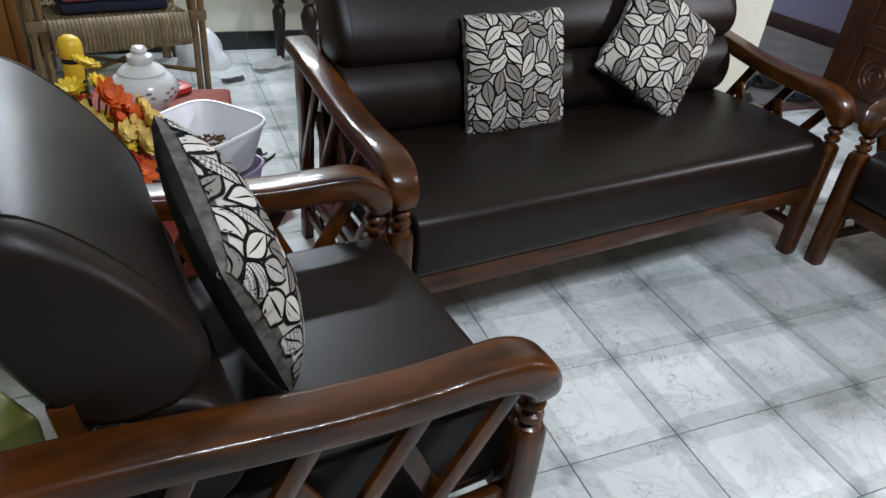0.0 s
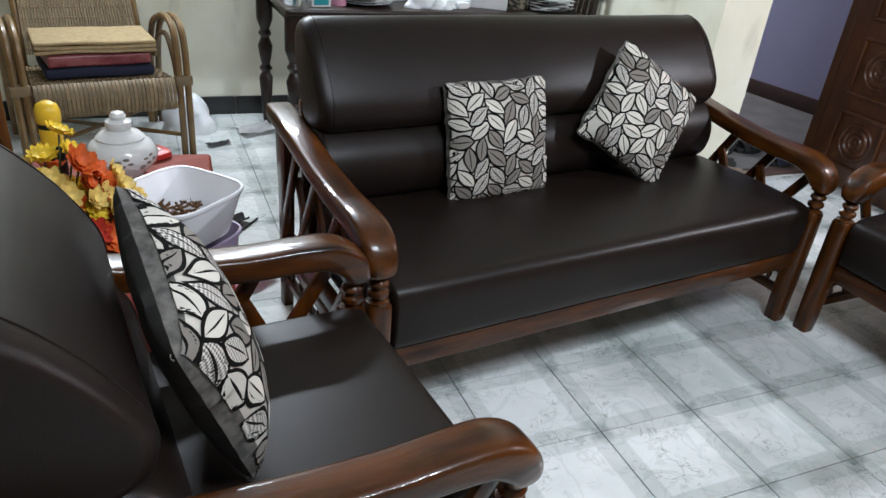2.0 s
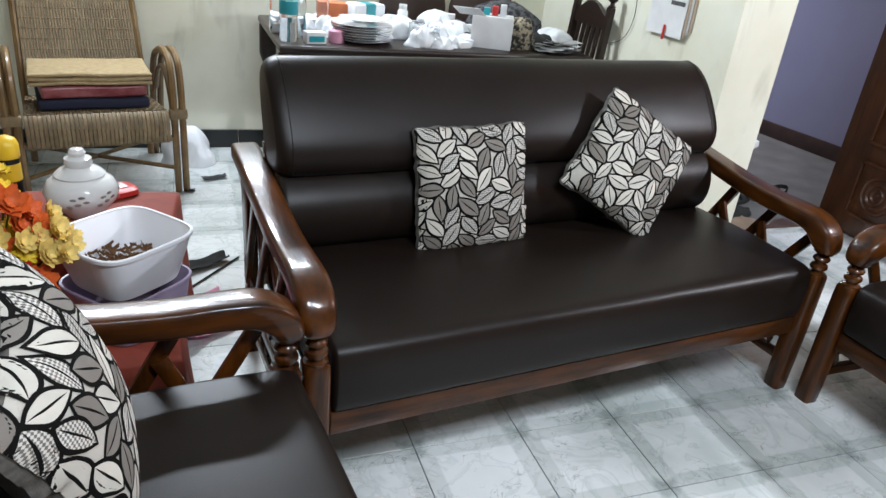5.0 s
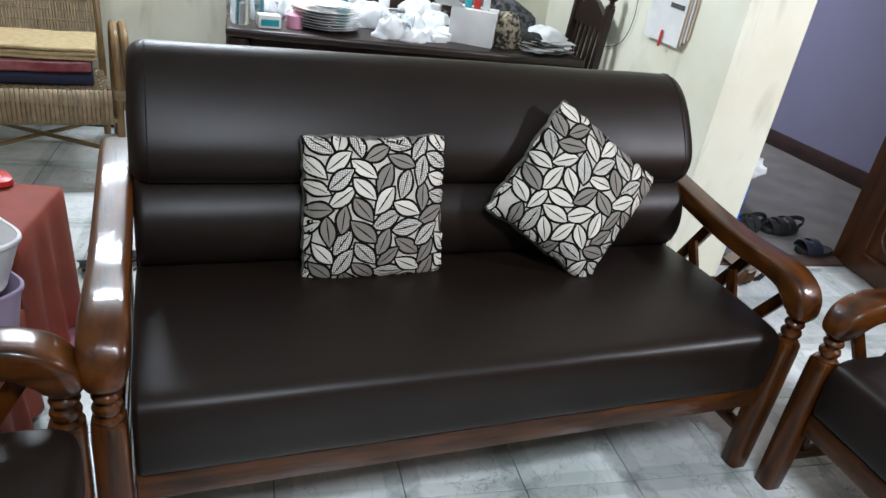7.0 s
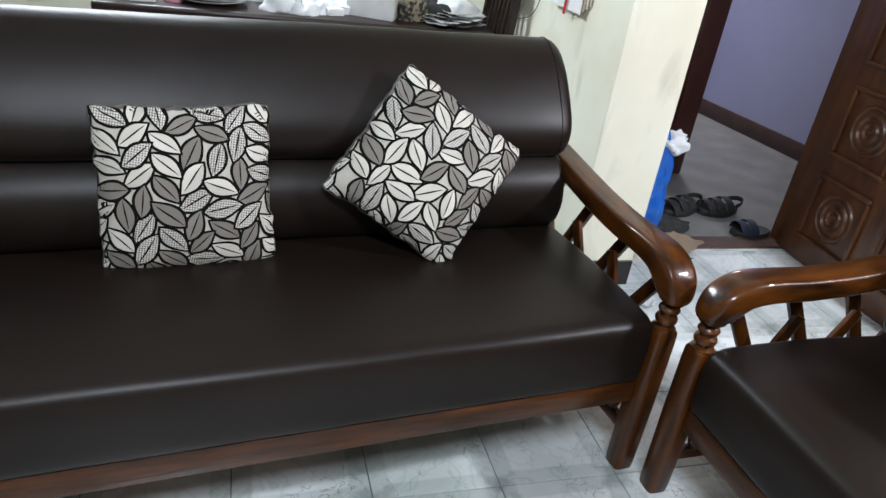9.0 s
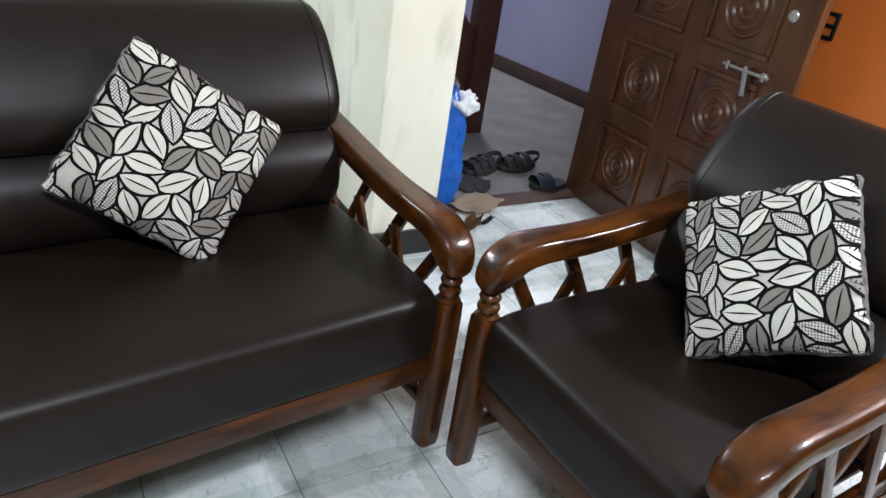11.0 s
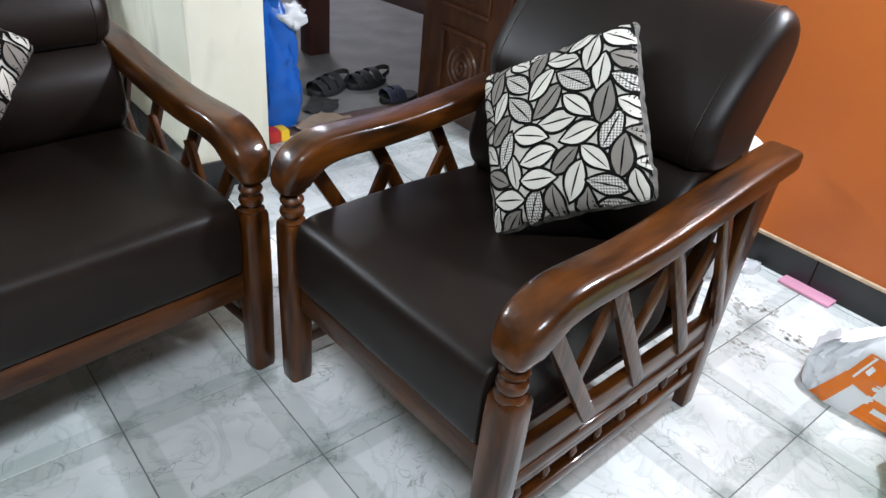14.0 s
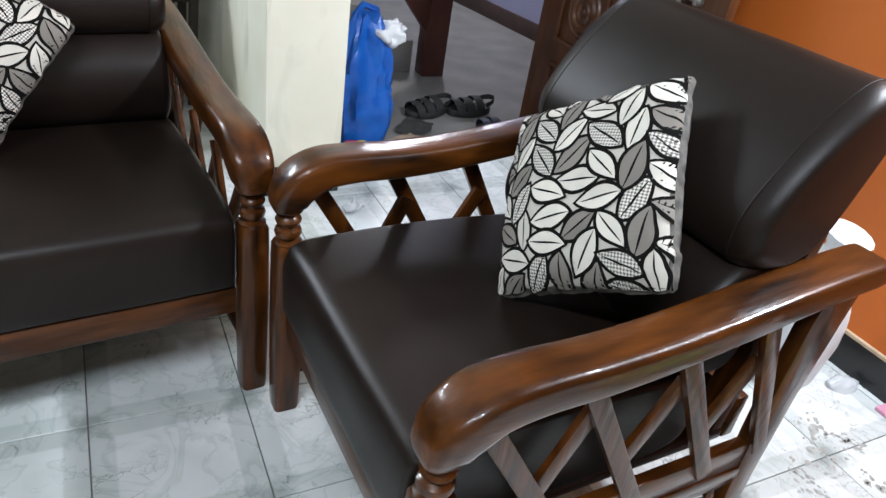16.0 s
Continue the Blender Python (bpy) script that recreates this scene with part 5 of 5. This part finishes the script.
def folded(label, z, h, w, d, mat, layers, seed, rz=0):
    b = root("folded_mat", label, "folded cloth", CCH @ pose(0.0, 0.14, z, 0, 0, rz), "folded mats on the cane chair")
    for k in range(layers):
        t = h / layers
        bm = block(-w / 2, -d / 2, k * t + 0.001, w / 2, d / 2, (k + 1) * t - 0.001, min(0.012, t * 0.42), 3)
        bmesh.ops.subdivide_edges(bm, edges=[e for e in bm.edges if e.calc_length() > 0.2], cuts=8, use_grid_fill=True)
        for v in bm.verts:
            v.co.z += 0.006 * noise.noise((v.co.x * 6, v.co.y * 6, seed + k))
            v.co.y += 0.006 * noise.noise((v.co.x * 5, seed, k))
        part("fold", bm, mat, b)


folded("folded navy blue cloth on the cane seat", 0.405, 0.045, 0.42, 0.30, material("navy_cloth", (0.012, 0.016, 0.04), 0.85, scale=30, bump=0.4), 1, 2)
folded("folded maroon plastic-wrapped cloth", 0.452, 0.055, 0.40, 0.28, material("maroon_wrapped_cloth", (0.17, 0.03, 0.035), 0.3, tint=(0.30, 0.10, 0.10), scale=18, amount=0.25, bump=0.5), 1, 4, 2)
folded("folded beige jute mats on top", 0.51, 0.055, 0.46, 0.30, material("beige_jute", (0.42, 0.32, 0.17), 0.9, tint=(0.28, 0.2, 0.1), scale=40, bump=0.6, bump_scale=120), 3, 6, -2)

# ---- polished cabinet beside the cane chair ----
CAB_WOOD = material("golden_polished_wood", (0.20, 0.10, 0.026), 0.25, tint=(0.11, 0.05, 0.014), scale=5, detail=7, stretch=(5, 5, 0.7), coat=0.4)
cab = root("display_cabinet", "tall golden-brown polished wooden cabinet with a glass side", "cabinet", pose(-0.78, 3.55, 0, 0, 0, 4))
part("side_panel", block(0.37, -0.26, 0.0, 0.40, 0.26, 1.75, 0.004), CAB_WOOD, cab)
part("side_panel", block(-0.40, -0.26, 0.0, -0.37, 0.26, 1.75, 0.004), CAB_WOOD, cab)
part("back_panel", block(-0.37, 0.24, 0.0, 0.37, 0.26, 1.75), CAB_WOOD, cab)
for z in (0.04, 0.55, 1.0, 1.4, 1.72):
    part("shelf", block(-0.37, -0.24, z - 0.012, 0.37, 0.24, z + 0.012, 0.002), CAB_WOOD, cab)
for s in (-1, 1):
    d = part("cabinet_door", block(s * 0.19 - 0.178, -0.285, 0.06, s * 0.19 + 0.178, -0.262, 1.72, 0.004), CAB_WOOD, cab)
    part("handle", rod((s * 0.04, -0.30, 0.85), (s * 0.04, -0.30, 0.97), 0.007), IRON, d)

# ---- low table under a red cloth, with jar, can, tubs and flowers ----
REDCLOTH = material("rust_red_tablecloth", (0.27, 0.045, 0.022), 0.75, tint=(0.19, 0.03, 0.016), scale=9, bump=0.4, bump_scale=120)


def draped(name, label, m, w, d, h, seed):
    """A cloth hanging over a box-shaped stand to near the floor."""
    base = root(name, label, "table", m)
    loops = []
    n = 72
    for k, (f, z) in enumerate(((0.0, h + 0.004), (0.5, h + 0.004), (0.97, h + 0.003), (1.0, h - 0.006), (1.01, h * 0.85), (1.025, h * 0.6), (1.04, h * 0.35), (1.05, 0.03))):
        loop = []
        for i in range(n):
            a = 2 * math.pi * i / n
            c, s = math.cos(a), math.sin(a)
            q = max(abs(c), abs(s))
            fold = 0.016 * math.sin(a * 11 + seed) * max(0, k - 3) / 4
            loop.append(Vector((c / q * w / 2 * f + c * fold, s / q * d / 2 * f + s * fold, z)))
        loops.append(loop)
    bm = loft(loops, cap=False)
    part("cloth", bm, REDCLOTH, base, "rust red tablecloth hanging in folds", angle=70)
    for sx in (-1, 1):
        for sy in (-1, 1):
            part("leg", block(sx * (w / 2 - 0.05) - 0.015, sy * (d / 2 - 0.05) - 0.015, 0, sx * (w / 2 - 0.05) + 0.015, sy * (d / 2 - 0.05) + 0.015, h - 0.02), WOOD_DARK, base)
    part("stand_top", block(-w / 2 + 0.02, -d / 2 + 0.02, h - 0.02, w / 2 - 0.02, d / 2 - 0.02, h - 0.002), WOOD_DARK, base)
    return base


draped("cloth_covered_table", "low table under a rust red cloth", pose(-0.15, 2.885, 0, 0, 0, -12), 0.66, 0.36, 0.45, 1.0)
draped("cloth_covered_stool", "low stool under a rust red cloth", pose(-0.12, 2.45, 0, 0, 0, -4), 0.52, 0.32, 0.30, 2.0)
jar = root("lidded_jar", "white porcelain lidded jar with painted floral sprigs", "jar", pose(-0.065, 2.87, 0.455) @ Matrix.Diagonal((1.05, 1.05, 1.0, 1)))
part("bowl", lathe([(0, 0), (0.045, 0), (0.05, 0.008), (0.088, 0.05), (0.095, 0.075), (0.082, 0.105), (0.06, 0.12), (0, 0.12)], 32), PORCELAIN, jar)
part("lid", lathe([(0.062, 0.118), (0.064, 0.124), (0.05, 0.138), (0.03, 0.146), (0.036, 0.158), (0.034, 0.170), (0.018, 0.176), (0.022, 0.186), (0.016, 0.196), (0, 0.2)], 28), PORCELAIN, jar)
SPRIG = material("faded_sprig_glaze", (0.16, 0.15, 0.13), 0.3, tint=(0.32, 0.27, 0.22), scale=40)
for k in range(26):
    a = -1.9 + 0.11 * k + 0.25 * (k // 5)
    part("floral_sprig", lathe([(0, 0.0012), (0.003, 0.001), (0.0045, 0)], 6, m=Matrix.Rotation(a, 4, "Z") @ pose(0.0946 - 0.0006 * (k % 3), 0, 0.058 + 0.007 * ((k * 3) % 5), 0, 90) @ Matrix.Diagonal((1, 2.0, 1, 1))), SPRIG, jar)
can = root("spray_can", "yellow-capped black and yellow spray can", "spray can", pose(-0.24, 2.93, 0.455) @ Matrix.Diagonal((0.92, 0.92, 0.95, 1)))
part("can_body", lathe([(0, 0), (0.031, 0), (0.032, 0.004), (0.032, 0.16), (0.026, 0.172), (0, 0.172)], 24), IRON, can)
part("can_band", lathe([(0.0325, 0.10), (0.0328, 0.102), (0.0328, 0.15), (0.0325, 0.152)], 24), YELLOW, can)
part("can_cap", lathe([(0.034, 0.168), (0.036, 0.172), (0.036, 0.205), (0.030, 0.222), (0.014, 0.232), (0, 0.232)], 24), YELLOW, can, "bright yellow cap")

FROST = material("frosted_white_plastic", (0.86, 0.86, 0.88), 0.35, tint=(0.80, 0.80, 0.83), scale=6, transmission=0.12)
MAUVE = material("mauve_plastic", (0.30, 0.24, 0.33), 0.4, tint=(0.24, 0.19, 0.27), scale=6)


def oct_tub(name, label, m, r0, r1, h, mat):
    base = root(name, label, "tub", m)
    rings = [squircle((0, 0, z), (1, 0, 0), (0, 1, 0), r, r * 0.94, 48, 4.4) for r, z in ((0.001, 0.004), (r0 * 0.97, 0.0), (r0, 0.006), (r1 * 0.985, h * 0.9), (r1, h), (r1 * 1.012, h + 0.003), (r1 * 1.008, h + 0.006), (r1 * 0.975, h), (r0 * 0.95, 0.012), (0.001, 0.012))]
    part("tub_body", loft(rings), mat, base)
    part("rim", loft([squircle((0, 0, z), (1, 0, 0), (0, 1, 0), r1 * k, r1 * k * 0.94, 48, 4.4) for z, k in ((h - 0.005, 1.006), (h - 0.003, 1.030), (h + 0.005, 1.034), (h + 0.0075, 1.018), (h + 0.0065, 0.985), (h + 0.002, 0.982))], cap=False), mat, base, "thin turned-out rim")
    return base


oct_tub("mauve_basin", "mauve plastic basin on the cloth-covered stool", pose(0.025, 2.485, 0.307, 0, 0, 38), 0.112, 0.128, 0.122, MAUVE)
oct_tub("scrap_tub", "frosted white plastic tub holding vegetable peelings", pose(0.025, 2.485, 0.432, 0, 0, 36), 0.105, 0.136, 0.122, FROST)
bm = bmesh.new()
rng = random.Random(5)
for k in range(150):
    a, r = rng.random() * 6.28, 0.105 * rng.random() ** 0.6
    strip([(r * math.cos(a) + 0.012 * t * math.cos(k), r * math.sin(a) + 0.012 * t * math.sin(k), 0.006 + 0.010 * rng.random() + 0.004 * abs(t)) for t in (-1, 0, 1)], 0.008, 0.002, bm)
tagged(solo("vegetable_peelings", bm, LEAFY, "brown and pale vegetable peelings in the tub", "peelings", pose(0.02, 2.485, 0.468)), kind="stuff")

# flowers in a red pot
pot = root("flower_pot", "red pot of artificial yellow, orange and pink flowers", "flowers", pose(-0.25, 2.435, 0.307) @ Matrix.Diagonal((0.98, 1.05, 1.14, 1)))
part("pot", lathe([(0, 0), (0.05, 0), (0.055, 0.01), (0.075, 0.12), (0.085, 0.18), (0.08, 0.185), (0.07, 0.12), (0, 0.11)], 24), RED, pot, "red glazed pot")
PETALS = [material("petal_" + n, c, 0.6, tint=tuple(x * 0.75 for x in c), scale=30, island=0.15) for n, c in
          (("yellow", (0.85, 0.60, 0.03)), ("peach", (0.88, 0.66, 0.20)), ("orange", (0.72, 0.13, 0.02)), ("pink", (0.70, 0.22, 0.28)), ("red", (0.55, 0.04, 0.02)))]
GREEN = material("leaf_green", (0.07, 0.11, 0.03), 0.6, tint=(0.04, 0.07, 0.02), scale=20)


def bloom(r, petals, layers, cup):
    bm = bmesh.new()
    for q in range(layers):
        rr = r * (1 - 0.28 * q)
        for k in range(petals):
            a = 2 * math.pi * (k + 0.5 * q) / petals
            own = bmesh.new()
            grid = []
            for s in range(5):
                f = s / 4
                w = rr * 0.42 * math.sin(math.pi * (0.12 + 0.80 * f)) * (6 / petals) ** 0.5
                grid.append([own.verts.new((f * rr, t * w, cup * rr * f * f + 0.006 * q + 0.15 * rr * abs(t) * f)) for t in (-1, 0, 1)])
            for g, h2 in zip(grid, grid[1:]):
                for i in (0, 1):
                    own.faces.new((g[i], g[i + 1], h2[i + 1], h2[i]))
            merge(bm, own, Matrix.Rotation(a, 4, "Z"))
    lathe([(0, 0.014), (r * 0.2, 0.010), (r * 0.24, 0.0)], 10, bm)
    return bm


rng = random.Random(12)
shapes = {}
for j, (k, r, p, ly, cup) in enumerate(((0, 0.042, 11, 2, 0.25), (1, 0.034, 6, 3, 0.6), (2, 0.045, 7, 3, 0.5), (3, 0.05, 6, 1, 0.7), (4, 0.042, 7, 3, 0.5))):
    shapes[k] = finish("bloom", bloom(r, p, ly, cup), PETALS[k])
spots = [(0.03, 0.06, 0.37, 0), (-0.01, 0.03, 0.33, 0), (0.05, 0.01, 0.34, 0), (-0.02, -0.03, 0.29, 0), (0.09, 0.0, 0.30, 2), (0.06, -0.03, 0.33, 2), (0.10, -0.05, 0.26, 1), (0.14, -0.03, 0.27, 1), (0.13, 0.02, 0.28, 1),
         (0.08, -0.08, 0.27, 1), (0.12, -0.08, 0.24, 1), (0.03, -0.08, 0.28, 1), (-0.03, -0.09, 0.25, 4), (0.02, -0.10, 0.22, 2), (0.07, -0.11, 0.21, 4), (0.10, -0.10, 0.19, 2), (-0.10, 0.02, 0.33, 3), (-0.07, -0.03, 0.30, 3), (-0.12, -0.02, 0.36, 3),
         (-0.05, 0.05, 0.30, 1), (0.0, 0.09, 0.28, 2), (0.17, -0.06, 0.25, 1), (-0.06, -0.07, 0.28, 3), (0.0, -0.06, 0.31, 1)]
for _ in range(22):
    spots.append((rng.uniform(-0.02, 0.17), rng.uniform(-0.11, 0.03), rng.uniform(0.20, 0.31), rng.choice((1, 1, 1, 0, 2))))
for x, y, z, k in spots:
    ob = new("bloom", shapes[k])
    ob.parent = pot
    q = Vector((x * 2.2 + 0.02, y * 2 - 0.12, 0.22)).to_track_quat("Z", "Y")
    ob.matrix_basis = Matrix.LocRotScale((x, y, z), q, Vector((1, 1, 1)) * rng.uniform(0.68, 0.95))
for k in range(14):
    x, y, z, _ = spots[k]
    part("stem", tube([(0, 0, 0.1), (x * 0.5, y * 0.5, z * 0.7), (x, y, z - 0.004)], 0.0025, 5), GREEN, pot)
for k in range(12):
    a = k * 0.9
    own = strip([(0.05 * math.cos(a) * t, 0.05 * math.sin(a) * t - 0.01, 0.19 + 0.03 * t - 0.008 * t * t) for t in (0.5, 1, 1.5, 2, 2.4)], 0.024, 0.002, up=(-math.sin(a), math.cos(a), 0))
    part("foliage_leaf", own, GREEN, pot)

scrap("pink_cloth", "rumpled pink and red cloth on the floor beside the sofa", PINK, pose(0.24, 2.90, 0.001, 0, 0, 30), 0.30, 0.20, 61, 0.08, "cloth")
packet = root("snack_packet", "red and white plastic packet on the red cloth", "packet", pose(0.02, 3.00, 0.456, 0, 0, 25))
part("packet_body", loft([squircle((0, 0, z), (1, 0, 0), (0, 1, 0), a, b, 20, 4) for z, a, b in ((0.0, 0.060, 0.045), (0.004, 0.066, 0.050), (0.018, 0.064, 0.048), (0.024, 0.052, 0.036))]), RED, packet)
part("white_label", block(-0.035, -0.022, 0.0245, 0.035, 0.022, 0.0265, 0.001), WHITE_FILM, packet, "white printed label")

# small litter on the dining floor
heap("clear_floor_bag", "crumpled whitish plastic bag beside the cane chair", "plastic bag", pose(0.40, 4.55, 0.001), 0.26, 0.22, 0.20, WHITE_FILM, 41)
scrap("floor_rag", "pale crumpled rag by the table leg", PAPER, pose(0.74, 4.42, 0.001, 0, 0, 20), 0.2, 0.12, 44, 0.06, "rag")
scrap("tile_chip", "grey broken chip on the tiles", INSOLE, pose(0.50, 4.27, 0.001, 0, 0, 15), 0.12, 0.05, 46, 0.02, "chip")
scrap("black_chip", "small black scrap on the tiles", RUBBER, pose(0.355, 4.11, 0.001), 0.05, 0.03, 47, 0.02, "chip")
scrap("black_mop_rag", "black rag lying on the tiles beside the sofa", RUBBER, pose(0.30, 3.32, 0.001, 0, 0, 20), 0.22, 0.07, 49, 0.05, "rag")
solo("thin_stick", tube([(0.10, 3.02, 0.006), (0.45, 3.36, 0.006)], 0.004), IRON, "thin dark stick lying on the tiles", "stick")
solo("storage_box", block(-0.17, -0.14, 0.06, 0.17, 0.14, 0.34, 0.015, 3), LIME, "dull yellow-green plastic storage box behind the armchair", "box", pose(-0.64, 1.82, 0, 0, 0, 30))
solo("low_black_stool", block(-0.18, -0.15, 0.0, 0.18, 0.15, 0.058, 0.008), RUBBER, "black plastic base under the storage box", "stool", pose(-0.64, 1.82, 0, 0, 0, 30))

# ---- floor tiles and skirting tiles ----
floor = bpy.data.objects["floor"]
tile_bm = block(GAP / 2, GAP / 2, -0.006, TU - GAP / 2, TV - GAP / 2, 0.0, 0.0012, 1)
tile_mesh = finish("tile", tile_bm, MARBLE, False)
rest = bmesh.new()
for i in range(-15, 7):
    for j in range(-16, 9):
        u, v = 1.416 + i * TU, 2.17 + j * TV
        if u > U1 or v > V1:
            continue
        w, d = min(TU, U1 - u), min(TV, V1 - v)
        if u + w > 2.26 and v + d > 3.39:
            if v >= 3.39:
                if u >= 2.26:
                    continue
                w = 2.26 - u
            else:
                d = 3.39 - v
        if -8 <= i and -6 <= j and w == TU and d == TV:
            ob = new("tile", tile_mesh)
            ob.parent = floor
            ob.location = (u, v, 0)
        elif u >= U0 and v >= V0:
            block(u + GAP / 2, v + GAP / 2, -0.006, u + w - GAP / 2, v + d - GAP / 2, 0.0, bm=rest)
ob = part("tiles_far", rest, MARBLE, floor, smooth=False)
tagged(ob, kind="stuff")


def skirting(name, label, a, b, face):
    """Black tiles along a wall foot, from a to b (room), standing out towards face."""
    a, b, f = Vector((*a, 0)), Vector((*b, 0)), Vector((*face, 0))
    base = root(name, label, "skirting", ROOM)
    tagged(base, kind="structure")
    n = max(1, round((b - a).length / 0.302))
    step = (b - a) / n
    m = None
    for k in range(n):
        if m is None:
            p, q = step.normalized() * 0.0015, step - step.normalized() * 0.0015
            lo = Vector([min(p[c], q[c], (p + f * 0.011)[c]) for c in range(3)])
            hi = Vector([max(q[c], p[c], (p + f * 0.011)[c]) for c in range(3)])
            m = finish("skirting_tile", block(lo.x, lo.y, 0.0, hi.x, hi.y, 0.105, 0.0015, 1), BLACK_TILE, False)
        ob = new("skirting_tile", m)
        ob.parent = base
        ob.location = a + step * k


skirting("baseboard_north", "black tile skirting along the cream wall", (U0, V1), (2.0, V1), (0, -1))
skirting("baseboard_east", "black tile skirting along the orange wall", (U1, V0), (U1, 3.36), (-1, 0))
skirting("baseboard_pier", "black tile skirting along the wall end", (2.0, 3.11), (2.0, V1 - 0.012), (-1, 0))
skirting("baseboard_pier_end", "black tile skirting on the wall end", (1.989, 3.11), (2.26, 3.11), (0, -1))

MORTAR = material("beige_mortar", (0.55, 0.43, 0.30), 0.8, tint=(0.42, 0.30, 0.19), scale=40, bump=0.5)
solo("trim_skirting_top", block(U1 - 0.013, V0, 0.105, U1, 3.36, 0.117, 0.003), MORTAR, "rough beige mortar line over the skirting", "trim", ROOM, "structure")
for k, (v, z, r) in enumerate(((1.577, 0.658, 0.010), (1.444, 0.60, 0.005), (1.95, 0.72, 0.006))):
    solo("paint_chip", lathe([(0, 0.0015), (r * 0.6, 0.001), (r * 0.8, 0.0)], 7, m=pose(0, 0, 0, 0, -90) @ Matrix.Diagonal((1.6, 0.8, 1, 1))), WHITE_CARD, "small white plaster chip in the orange wall", "paint chip", ROOM @ pose(U1, v, z), group="paint chips")
